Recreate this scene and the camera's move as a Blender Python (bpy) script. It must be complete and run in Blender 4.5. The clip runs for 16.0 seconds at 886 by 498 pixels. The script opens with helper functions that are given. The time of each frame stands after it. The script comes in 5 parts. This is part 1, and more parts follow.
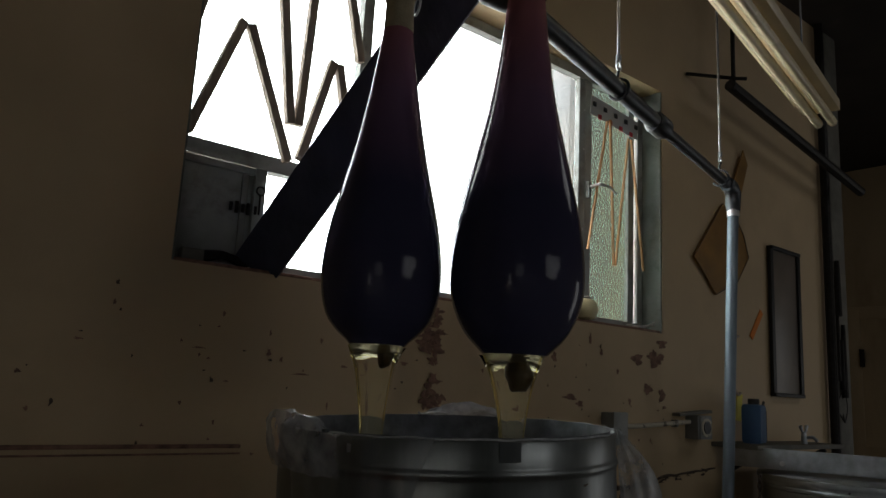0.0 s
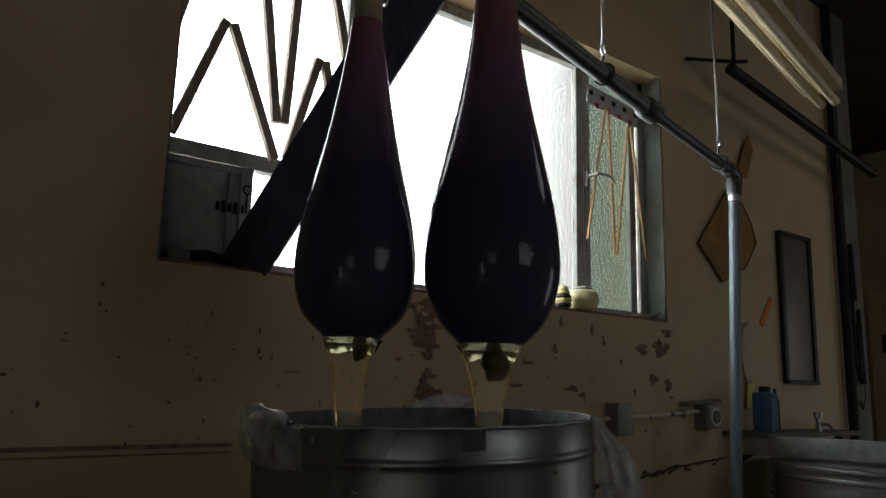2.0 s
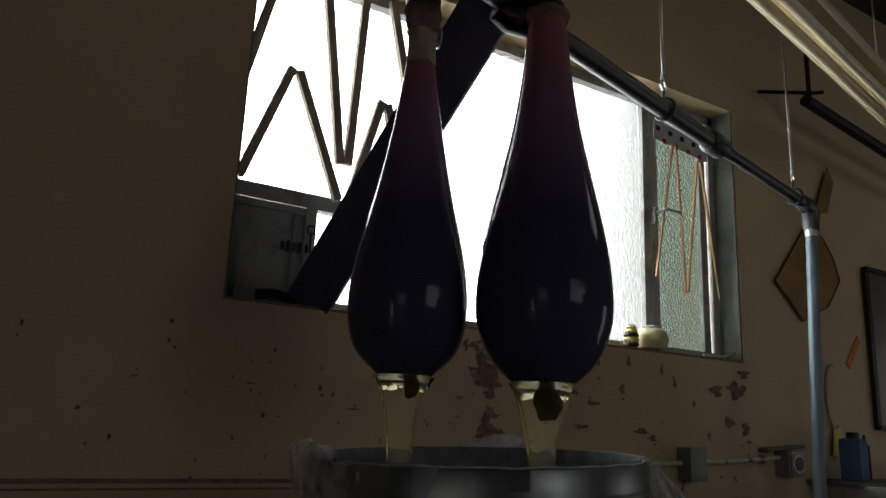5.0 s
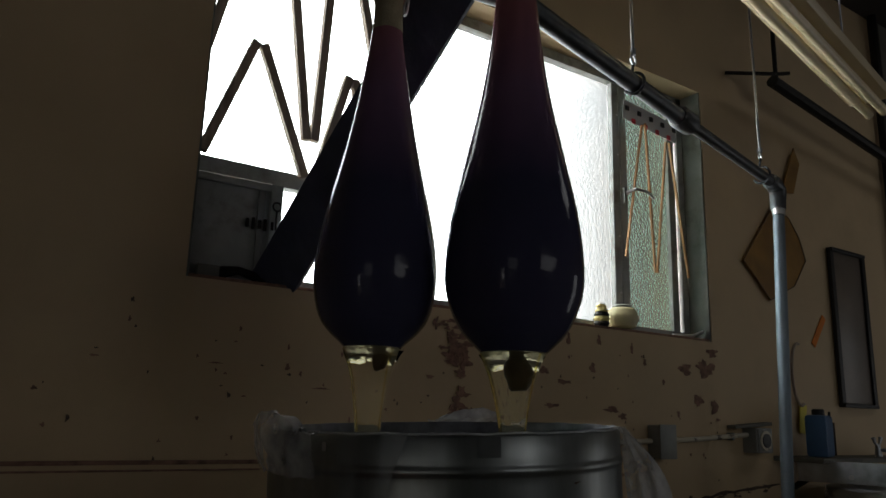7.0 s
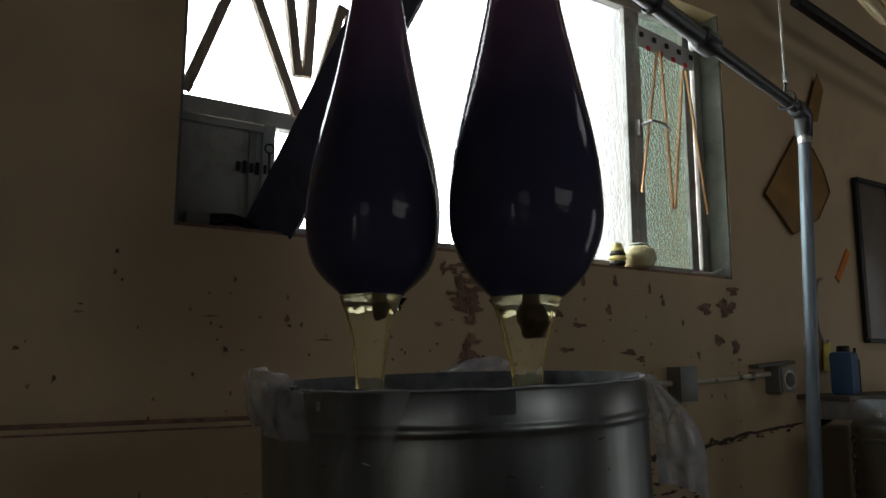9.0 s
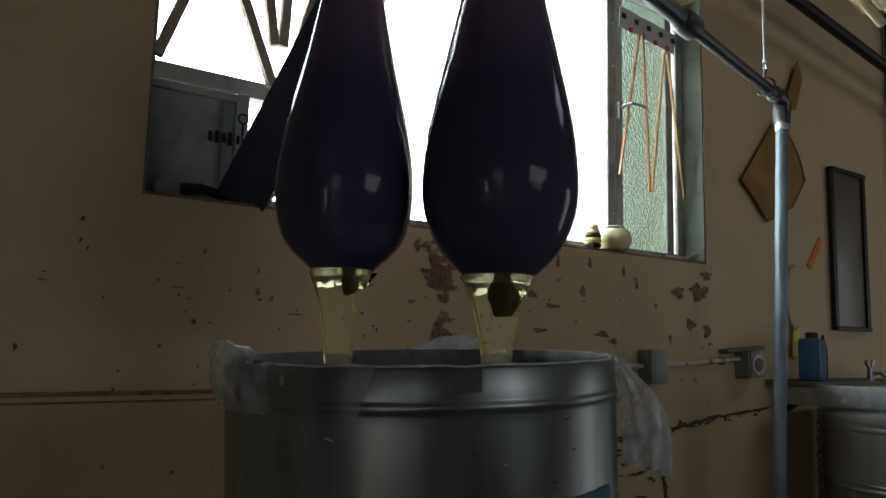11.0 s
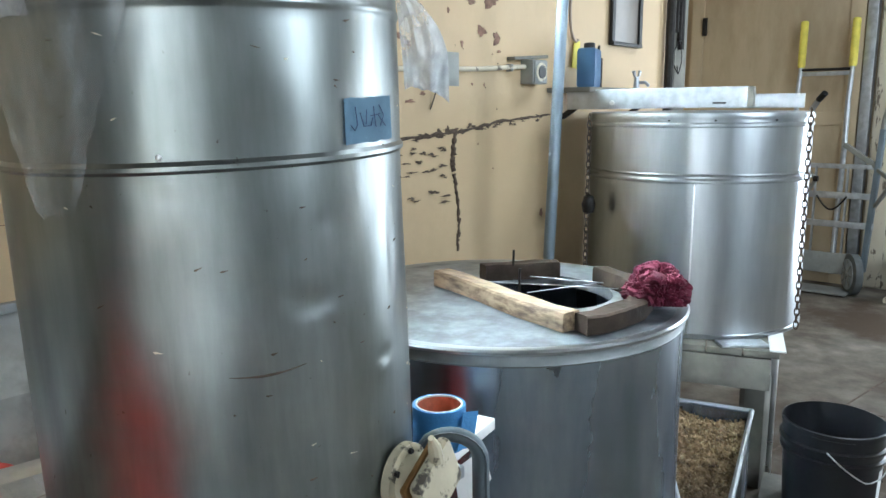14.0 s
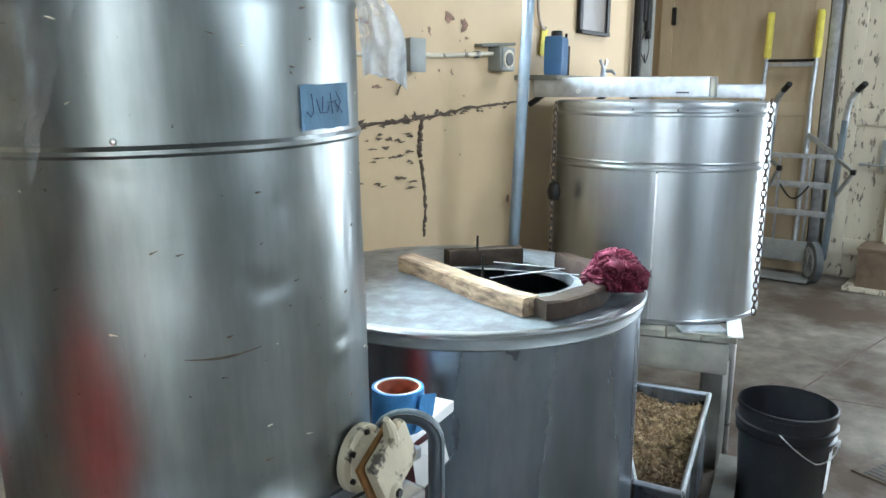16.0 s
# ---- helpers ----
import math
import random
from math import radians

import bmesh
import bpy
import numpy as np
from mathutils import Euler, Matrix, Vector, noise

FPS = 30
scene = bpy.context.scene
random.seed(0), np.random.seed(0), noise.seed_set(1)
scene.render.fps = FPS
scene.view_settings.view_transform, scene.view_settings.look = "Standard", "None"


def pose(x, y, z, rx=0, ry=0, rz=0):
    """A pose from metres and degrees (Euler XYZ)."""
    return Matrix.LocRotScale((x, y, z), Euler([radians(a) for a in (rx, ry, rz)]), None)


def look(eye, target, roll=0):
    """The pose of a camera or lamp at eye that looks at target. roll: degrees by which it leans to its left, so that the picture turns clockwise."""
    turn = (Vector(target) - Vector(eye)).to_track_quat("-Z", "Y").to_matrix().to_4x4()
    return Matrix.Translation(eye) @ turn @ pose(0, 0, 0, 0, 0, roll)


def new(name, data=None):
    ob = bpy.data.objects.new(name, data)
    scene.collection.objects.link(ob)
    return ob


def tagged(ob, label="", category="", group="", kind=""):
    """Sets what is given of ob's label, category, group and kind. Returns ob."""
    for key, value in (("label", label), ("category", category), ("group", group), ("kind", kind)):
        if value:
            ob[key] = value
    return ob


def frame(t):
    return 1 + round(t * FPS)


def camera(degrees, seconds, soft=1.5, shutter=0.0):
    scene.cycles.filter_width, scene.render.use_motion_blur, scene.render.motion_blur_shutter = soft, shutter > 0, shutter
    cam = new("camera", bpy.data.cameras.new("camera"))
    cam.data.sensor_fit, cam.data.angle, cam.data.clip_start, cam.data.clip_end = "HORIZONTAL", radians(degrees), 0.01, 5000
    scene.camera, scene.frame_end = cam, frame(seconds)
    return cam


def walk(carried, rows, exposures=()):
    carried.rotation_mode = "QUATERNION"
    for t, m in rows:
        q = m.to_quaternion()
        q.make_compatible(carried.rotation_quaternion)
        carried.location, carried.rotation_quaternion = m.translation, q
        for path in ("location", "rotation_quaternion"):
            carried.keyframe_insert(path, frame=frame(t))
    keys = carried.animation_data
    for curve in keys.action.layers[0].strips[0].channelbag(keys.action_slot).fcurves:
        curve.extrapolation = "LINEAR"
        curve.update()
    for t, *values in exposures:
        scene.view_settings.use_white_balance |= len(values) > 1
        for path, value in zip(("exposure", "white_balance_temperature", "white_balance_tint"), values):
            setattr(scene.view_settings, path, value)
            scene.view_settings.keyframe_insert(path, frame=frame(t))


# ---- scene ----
cam = camera(60.9, 16.0)
PATH = [
    (0, (0.38, -0.249, 1.554), (1.637, 1.262, 1.923), 3.0),
    (0.5, (0.392, -0.265, 1.553), (1.634, 1.26, 1.917), 2.0),
    (1, (0.422, -0.272, 1.547), (1.641, 1.272, 1.908), 1.3),
    (1.5, (0.444, -0.279, 1.546), (1.66, 1.267, 1.905), 1.5),
    (2, (0.455, -0.29, 1.544), (1.667, 1.259, 1.909), 1.5),
    (2.5, (0.465, -0.306, 1.546), (1.643, 1.264, 1.929), 1.1),
    (3, (0.476, -0.309, 1.545), (1.609, 1.288, 1.949), 1.3),
    (3.5, (0.477, -0.311, 1.547), (1.563, 1.314, 1.97), 1.8),
    (4, (0.476, -0.316, 1.552), (1.522, 1.331, 1.993), 2.5),
    (4.2, (0.478, -0.32, 1.556), (1.51, 1.335, 1.998), 2.6),
    (6.3, (0.503, -0.302, 1.511), (1.540, 1.338, 2.000), 2.3),
    (6.5, (0.505, -0.298, 1.511), (1.573, 1.324, 1.990), 2.1),
    (7, (0.511, -0.293, 1.512), (1.609, 1.319, 1.952), 1.6),
    (7.5, (0.521, -0.277, 1.504), (1.606, 1.352, 1.913), 0.8),
    (8, (0.539, -0.244, 1.519), (1.632, 1.393, 1.87), 0.4),
    (8.5, (0.574, -0.206, 1.522), (1.663, 1.442, 1.836), -0.1),
    (10.8, (0.596, -0.197, 1.526), (1.728, 1.430, 1.790), 1.4),
    (11, (0.600, -0.195, 1.520), (1.745, 1.426, 1.766), 1.3),
    (11.5, (0.593, -0.183, 1.479), (1.787, 1.417, 1.600), 0.8),
    (12, (0.578, -0.189, 1.422), (1.838, 1.364, 1.411), -0.9),
    (12.5, (0.573, -0.198, 1.39), (1.875, 1.312, 1.235), -1.4),
    (13, (0.578, -0.201, 1.37), (1.948, 1.239, 1.144), -1.6),
    (13.5, (0.589, -0.218, 1.351), (2.025, 1.143, 1.054), -0.8),
    (14, (0.597, -0.241, 1.333), (2.099, 1.028, 0.97), -0.4),
    (14.5, (0.605, -0.265, 1.321), (2.147, 0.946, 0.921), -0.7),
    (15, (0.61, -0.279, 1.308), (2.155, 0.913, 0.87), -0.9),
    (15.5, (0.611, -0.284, 1.306), (2.16, 0.9, 0.861), -0.9),
    (16, (0.596, -0.272, 1.337), (2.138, 0.937, 0.936), 0.4),
]
EXPOSURES = [(0.0, -3.6, 7000, 15), (4.0, -3.55, 7000, 15), (6.5, -3.7, 7000, 15), (7.0, -3.75, 7000, 15), (8.0, -3.7, 7000, 15), (8.5, -3.5, 7000, 15), (10.8, -2.95, 6750, 12), (11.2, -2.55, 6550, 9), (11.5, -2.05, 6350, 6), (12.0, -0.92, 6250, 6), (12.5, -0.12, 6200, 6),
             (13.0, 0.29, 6020, 6), (14.0, 0.57, 5880, 7), (15.5, 0.60, 5880, 7), (16.0, 0.67, 5880, 7)]
walk(cam, [(t, look(eye, target, roll)) for t, eye, target, roll in PATH], EXPOSURES)

# ---- sky and daylight ----
world = bpy.data.worlds.new("daylight")
scene.world = world
world.use_nodes = True
wn = world.node_tree.nodes
sky = wn.new("ShaderNodeTexSky")
sky.sky_type, sky.sun_disc, sky.sun_elevation, sky.sun_rotation = "NISHITA", False, radians(40), radians(200)
world.node_tree.links.new(sky.outputs[0], wn["Background"].inputs[0])
wn["Background"].inputs[1].default_value = 0.12


def lamp(name, energy, size, m, color=(1, 1, 1)):
    data = bpy.data.lights.new(name, "AREA")
    data.shape, data.size, data.size_y, data.energy, data.color = "RECTANGLE", size[0], size[1], energy, color
    ob = new(name, data)
    ob.matrix_world = m
    return ob


# daylight that comes in by the west door and the east door
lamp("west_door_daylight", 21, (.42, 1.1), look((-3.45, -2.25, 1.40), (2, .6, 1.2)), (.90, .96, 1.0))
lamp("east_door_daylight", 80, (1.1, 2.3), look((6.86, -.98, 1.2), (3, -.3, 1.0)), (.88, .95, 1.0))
# unseen south windows, added: one fills the left wall, one streaks the tanks
lamp("unseen_south_daylight", 23, (1.9, 1.0), look((-1.9, -3.36, 2.35), (1.2, 1.2, 1.0)), (.90, .96, .98))
lamp("unseen_south_daylight", 80, (1.9, 1.0), look((2.5, -3.36, 2.35), (2.9, 1.2, .8)), (.90, .96, 1.0))

# unseen roof light, added where the bracket's shadow points
lamp("unseen_roof_daylight", 34, (1.0, .9), look((4.45, -.35, 3.60), (4.45, -.34, 0)), (.90, .96, 1.0))


# ---- materials ----
def mat(name, base, rough=.6, metal=0.0, vary=.15, scale=8.0, bump=.15, bscale=60.0, tint=None, tscale=2.5, tamount=.5, stretch=(1, 1, 1), rvar=.1,
        coat=0.0, trans=0.0, ior=1.45, spec=.5, sss=0.0, tlow=.5, thigh=.68):
    """Base colour with grain at one scale, stains of a second colour at another, and fine relief."""
    m = bpy.data.materials.new(name)
    m.use_nodes = True
    n, l = m.node_tree.nodes, m.node_tree.links
    b = n["Principled BSDF"]
    co = n.new("ShaderNodeTexCoord")
    mp = n.new("ShaderNodeMapping")
    mp.inputs["Scale"].default_value = stretch
    l.new(co.outputs["Object"], mp.inputs[0])
    info = n.new("ShaderNodeObjectInfo")
    add = n.new("ShaderNodeVectorMath")
    add.operation = "ADD"
    mul = n.new("ShaderNodeMath")
    mul.operation = "MULTIPLY"
    mul.inputs[1].default_value = 7.0
    l.new(info.outputs["Random"], mul.inputs[0])
    l.new(mp.outputs[0], add.inputs[0])
    l.new(mul.outputs[0], add.inputs[1])
    vec = add.outputs[0]
    n1 = n.new("ShaderNodeTexNoise")
    n1.inputs["Scale"].default_value, n1.inputs["Detail"].default_value = scale, 6
    l.new(vec, n1.inputs["Vector"])
    r1 = n.new("ShaderNodeValToRGB")
    r1.color_ramp.elements[0].position, r1.color_ramp.elements[1].position = .3, .7
    r1.color_ramp.elements[0].color = (*[c * (1 - vary) for c in base], 1)
    r1.color_ramp.elements[1].color = (*[min(1, c * (1 + vary)) for c in base], 1)
    l.new(n1.outputs["Fac"], r1.inputs[0])
    col = r1.outputs[0]
    if tint:
        n2 = n.new("ShaderNodeTexNoise")
        n2.inputs["Scale"].default_value, n2.inputs["Detail"].default_value, n2.inputs["Roughness"].default_value = tscale, 8, .65
        l.new(vec, n2.inputs["Vector"])
        r2 = n.new("ShaderNodeValToRGB")
        r2.color_ramp.elements[0].position, r2.color_ramp.elements[1].position = tlow, thigh
        r2.color_ramp.elements[0].color, r2.color_ramp.elements[1].color = (0, 0, 0, 1), (tamount, tamount, tamount, 1)
        l.new(n2.outputs["Fac"], r2.inputs[0])
        mix = n.new("ShaderNodeMix")
        mix.data_type = "RGBA"
        l.new(r2.outputs[0], mix.inputs[0])
        l.new(col, mix.inputs[6])
        mix.inputs[7].default_value = (*tint, 1)
        col = mix.outputs[2]
    l.new(col, b.inputs["Base Color"])
    n3 = n.new("ShaderNodeTexNoise")
    n3.inputs["Scale"].default_value, n3.inputs["Detail"].default_value = bscale, 4
    l.new(vec, n3.inputs["Vector"])
    if bump:
        bp = n.new("ShaderNodeBump")
        bp.inputs["Strength"].default_value, bp.inputs["Distance"].default_value = bump, .004
        l.new(n3.outputs["Fac"], bp.inputs["Height"])
        l.new(bp.outputs[0], b.inputs["Normal"])
    rr = n.new("ShaderNodeMapRange")
    rr.inputs["To Min"].default_value, rr.inputs["To Max"].default_value = max(0, rough - rvar), min(1, rough + rvar)
    l.new(n1.outputs["Fac"], rr.inputs["Value"])
    l.new(rr.outputs[0], b.inputs["Roughness"])
    b.inputs["Metallic"].default_value = metal
    b.inputs["Coat Weight"].default_value = coat
    b.inputs["Transmission Weight"].default_value = trans
    b.inputs["IOR"].default_value = ior
    b.inputs["Specular IOR Level"].default_value = spec
    return m


WALL = mat("cream_wall_paint", (.62, .470, .285), .62, vary=.06, scale=3, bump=.25, bscale=22, tint=(.40, .29, .16), tscale=1.6, tamount=.35)
WALLFAR = mat("tan_wall_paint", (.50, .40, .26), .65, vary=.1, scale=2, bump=.2, bscale=18, tint=(.25, .17, .09), tscale=1.3, tamount=.5, stretch=(1, 1.6, .5))
BARE = mat("bare_plaster_chip", (.27, .155, .11), .85, vary=.45, scale=40, bump=.5, bscale=120)
CRACK = mat("dark_crack_grime", (.11, .08, .058), .9, vary=.4, scale=60, bump=.5, bscale=150)
WHITEPAINT = mat("old_white_paint", (.66, .60, .47), .55, vary=.08, scale=5, tint=(.10, .07, .05), tscale=15, tamount=.85, tlow=.575, thigh=.61, stretch=(1, 1.6, .55))
CEIL = mat("dark_ceiling_board", (.05, .042, .036), .8, vary=.3, scale=3)
CONCRETE = mat("worn_concrete", (.20, .18, .15), .7, vary=.28, scale=11, bump=.3, bscale=45, tint=(.055, .034, .020), tscale=1.1, tamount=.85, rvar=.12, tlow=.42, thigh=.60, spec=.18)


def brushed(m, amount, grain):
    """Rolled sheet: fine grain runs round the vessel, so that reflections smear up and down."""
    n, l = m.node_tree.nodes, m.node_tree.links
    b = n["Principled BSDF"]
    b.inputs["Anisotropic"].default_value, b.inputs["Anisotropic Rotation"].default_value = amount, .25
    tg = n.new("ShaderNodeTangent")
    tg.direction_type, tg.axis = "RADIAL", "Z"
    l.new(tg.outputs[0], b.inputs["Tangent"])
    co = n.new("ShaderNodeTexCoord")
    mp = n.new("ShaderNodeMapping")
    mp.inputs["Scale"].default_value = (1, 1, .12)
    l.new(co.outputs["Object"], mp.inputs[0])
    st = n.new("ShaderNodeTexNoise")
    st.inputs["Scale"].default_value, st.inputs["Detail"].default_value, st.inputs["Roughness"].default_value = 17, 7, .6
    l.new(mp.outputs[0], st.inputs["Vector"])
    sr = n.new("ShaderNodeMapRange")
    sr.inputs["From Min"].default_value, sr.inputs["From Max"].default_value = .32, .68
    sr.inputs["To Min"].default_value, sr.inputs["To Max"].default_value = 1 - grain, 1 + grain
    l.new(st.outputs["Fac"], sr.inputs["Value"])
    mx = n.new("ShaderNodeVectorMath")
    mx.operation = "SCALE"
    l.new(b.inputs["Base Color"].links[0].from_socket, mx.inputs[0])
    l.new(sr.outputs[0], mx.inputs["Scale"])
    l.new(mx.outputs[0], b.inputs["Base Color"])
    return m


STEEL = brushed(mat("brushed_stainless", (.39, .42, .44), .34, 1.0, vary=.14, scale=3.2, bump=.035, bscale=9, tint=(.36, .37, .37), tscale=4.5, tamount=.55, stretch=(1, 1, .35), rvar=.10), .45, .10)


def old_steel():
    """Dull stainless that has been wiped and splashed: smears and stains change its colour in patches."""
    m = mat("old_dull_stainless", (.285, .305, .305), .36, .95, vary=.26, scale=9, bump=0, bscale=7, tint=(.20, .215, .205), tscale=6, tamount=.5, stretch=(1, 1, .5), rvar=.12, tlow=.30, thigh=.75)
    m.node_tree.nodes["Noise Texture.001"].inputs["Detail"].default_value = 3
    n, l = m.node_tree.nodes, m.node_tree.links
    b = n["Principled BSDF"]
    co = n.new("ShaderNodeTexCoord")
    l.remove(b.inputs["Roughness"].links[0])
    b.inputs["Roughness"].default_value = .36
    # specks of old splashes, and broad dull stains
    for scale, lo, hi, colour, most in ((95, .72, .80, (.07, .055, .04, 1), 1.0), (3.5, .42, .70, (.15, .17, .15, 1), .45)):
        sk = n.new("ShaderNodeTexNoise")
        sk.inputs["Scale"].default_value, sk.inputs["Detail"].default_value = scale, 3
        l.new(co.outputs["Object"], sk.inputs["Vector"])
        sr = n.new("ShaderNodeMapRange")
        sr.inputs["From Min"].default_value, sr.inputs["From Max"].default_value, sr.inputs["To Max"].default_value = lo, hi, most
        l.new(sk.outputs["Fac"], sr.inputs["Value"])
        mix = n.new("ShaderNodeMix")
        mix.data_type = "RGBA"
        l.new(b.inputs["Base Color"].links[0].from_socket, mix.inputs[6])
        mix.inputs[7].default_value = colour
        l.new(sr.outputs[0], mix.inputs[0])
        l.new(mix.outputs[2], b.inputs["Base Color"])
    return brushed(m, .20, .22)


OLDSTEEL = old_steel()
STEELLID = mat("dull_stainless_lid", (.31, .345, .375), .44, .75, vary=.30, scale=22, bump=.16, bscale=40, tint=(.15, .165, .175), tscale=13, tamount=.75, rvar=.14, tlow=.44, thigh=.66)
SKIRT = mat("dull_grey_lid_skirt", (.20, .215, .22), .5, .7, vary=.2, scale=12, bump=.1, bscale=30)
# darker copy of STEEL: the shade on low sides is put into its colour
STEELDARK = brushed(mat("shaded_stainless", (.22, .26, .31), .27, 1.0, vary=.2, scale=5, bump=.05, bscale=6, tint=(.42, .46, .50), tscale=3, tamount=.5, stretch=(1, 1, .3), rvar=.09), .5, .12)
GALV = mat("galvanised_steel", (.50, .53, .56), .42, .9, vary=.2, scale=26, bump=.1, bscale=60, tint=(.32, .34, .36), tscale=8, tamount=.5)
BENCHZINC = mat("dull_bench_zinc", (.78, .80, .80), .40, .35, vary=.18, scale=9, bump=.12, bscale=20, tint=(.36, .37, .36), tscale=7, tamount=.6)
POSTMAT = mat("blue_grey_post_steel", (.20, .25, .29), .45, .6, vary=.25, scale=22, bump=.12, bscale=70, tint=(.12, .13, .14), tscale=9, tamount=.6, stretch=(1, 1, .3))
ALU = mat("bright_aluminium", (.78, .79, .80), .30, 1.0, vary=.1, scale=12, bump=.06, bscale=70, tint=(.5, .5, .5), tscale=9, tamount=.4)
PIPE = mat("dark_galvanised_pipe", (.085, .092, .10), .42, .85, vary=.25, scale=30, bump=.2, bscale=90, tint=(.10, .085, .07), tscale=14, tamount=.6)
IRON = mat("black_iron", (.03, .028, .026), .5, .7, vary=.3, scale=40, bump=.3, bscale=120)
CASTGREY = mat("grey_cast_iron_paint", (.085, .105, .12), .42, .3, vary=.2, scale=30, bump=.25, bscale=90, tint=(.05, .05, .05), tscale=20, tamount=.6)
RUST = mat("rusty_chain_steel", (.11, .085, .065), .55, .7, vary=.35, scale=60, bump=.3, bscale=150)
WINFRAME = mat("grey_painted_steel_frame", (.40, .42, .40), .5, 0, vary=.15, scale=14, bump=.2, bscale=60, tint=(.15, .12, .09), tscale=12, tamount=.6)
REVEAL = mat("grimy_reveal_paint", (.20, .215, .19), .7, vary=.2, scale=12, bump=.3, bscale=50, tint=(.07, .06, .05), tscale=7, tamount=.8)
LATH = mat("weathered_wood_lath", (.42, .34, .27), .7, vary=.25, scale=22, bump=.3, bscale=60, stretch=(3, 3, .4), tint=(.14, .09, .06), tscale=6)
STICK = mat("pale_pine_stick", (.55, .29, .13), .6, vary=.18, scale=30, bump=.2, bscale=70, stretch=(3, 3, .3))
PLANK = mat("blue_black_stained_plank", (.055, .062, .095), .65, vary=.3, scale=12, bump=.3, bscale=40, stretch=(2, 2, .4))
DRIFT = mat("worn_bare_wood", (.38, .28, .18), .7, vary=.3, scale=16, bump=.45, bscale=45, stretch=(3, .4, 3), tint=(.10, .065, .045), tscale=12, tamount=.9, tlow=.44, thigh=.62)
DRIFTDARK = mat("dark_worn_wood", (.042, .030, .022), .6, vary=.4, scale=18, bump=.4, bscale=50, tint=(.02, .014, .010), tscale=8, tamount=.7, spec=.15)
GREYWOOD = mat("grey_weathered_timber", (.17, .165, .14), .75, vary=.25, scale=14, bump=.35, bscale=60, tint=(.12, .10, .08), tscale=5)
RAG = mat("burgundy_cotton_rag", (.088, .005, .020), .9, vary=.25, scale=30, bump=.5, bscale=220)
BLUETAPE = mat("blue_paper_tape", (.05, .20, .42), .7, vary=.12, scale=25, bump=.3, bscale=150)
LABELTAPE = mat("faded_blue_tape", (.19, .33, .45), .7, vary=.12, scale=25, bump=.3, bscale=150)
INK = mat("dark_blue_ink", (.04, .07, .16), .6, vary=.1)
TAPECORE = mat("brown_cardboard_core", (.38, .10, .05), .8, vary=.3, scale=40, tint=(.10, .03, .02), tscale=25, tamount=.6)
TAPESIDE = mat("pale_tape_edge", (.55, .55, .50), .7, vary=.1)
VALVEMAT = mat("chipped_cream_valve_paint", (.50, .445, .32), .5, vary=.1, scale=20, bump=.3, bscale=60, tint=(.06, .05, .04), tscale=26, tamount=.95, tlow=.58, thigh=.64)
BRASS = mat("old_brass_seam", (.26, .14, .05), .5, .8, vary=.3, scale=30)
WHITESHEET = mat("white_enamel_sheet", (.82, .82, .80), .35, 0, vary=.03, scale=10)
BLACKPLASTIC = mat("black_bucket_plastic", (.007, .0075, .009), .36, vary=.25, scale=12, bump=.06, bscale=90, tint=(.05, .045, .04), tscale=7, tamount=.12, spec=.35)
BLUEPLASTIC = mat("blue_jug_plastic", (.045, .12, .24), .5, vary=.12, scale=10)
REDPLASTIC = mat("red_plastic", (.92, .065, .04), .4, vary=.12, scale=6, tint=(.16, .02, .01), tscale=14, tamount=.6)
YELLOW = mat("yellow_grip_foam", (.78, .68, .12), .7, vary=.12, scale=20)
ORANGE = mat("orange_paper", (.75, .22, .03), .7, vary=.12, scale=20)
AMBER = mat("amber_wax_sheet", (.30, .155, .03), .5, vary=.3, scale=9, bump=.4, bscale=40, tint=(.22, .10, .02), tscale=6)
WAX = mat("wax_cappings", (.24, .16, .08), .6, vary=.5, scale=30, bump=.6, bscale=70, tint=(.50, .43, .28), tscale=30, tamount=.7, tlow=.55, thigh=.7)
PAPER = mat("white_label_paper", (.75, .76, .76), .6, vary=.05)
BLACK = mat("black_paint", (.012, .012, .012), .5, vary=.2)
SKEP = mat("cream_glazed_ceramic", (.74, .66, .38), .35, vary=.12, scale=20, bump=.2, bscale=80)
BEEYELLOW = mat("yellow_glaze", (.80, .68, .28), .35, vary=.1, scale=20)
CLIPMAT = mat("dark_green_grey_clip", (.06, .075, .075), .45, vary=.25, scale=30)
GREYBOX = mat("grey_electrical_box", (.30, .31, .29), .5, .3, vary=.15, scale=20, tint=(.14, .12, .10), tscale=10)
TUBEGLASS = mat("unlit_fluorescent_tube", (.95, .82, .55), .25, vary=.05, scale=4)
LAMPBODY = mat("cream_lamp_enamel", (.80, .66, .42), .4, vary=.08, scale=6)
RUBBER = mat("grey_rubber", (.10, .11, .11), .7, vary=.2, scale=20)
CLOTH = mat("empty_filter_cloth", (.42, .36, .24), .8, vary=.15, scale=40, bump=.4, bscale=250)
CANVAS = mat("stained_cloth_knot", (.25, .15, .12), .85, vary=.25, scale=30, bump=.5, bscale=160)
PICTURE = mat("dusty_framed_print", (.17, .14, .115), .35, vary=.25, scale=5, tint=(.16, .14, .12), tscale=3)
REDPAINT = mat("red_printed_card", (.62, .04, .06), .6, vary=.15, scale=30)


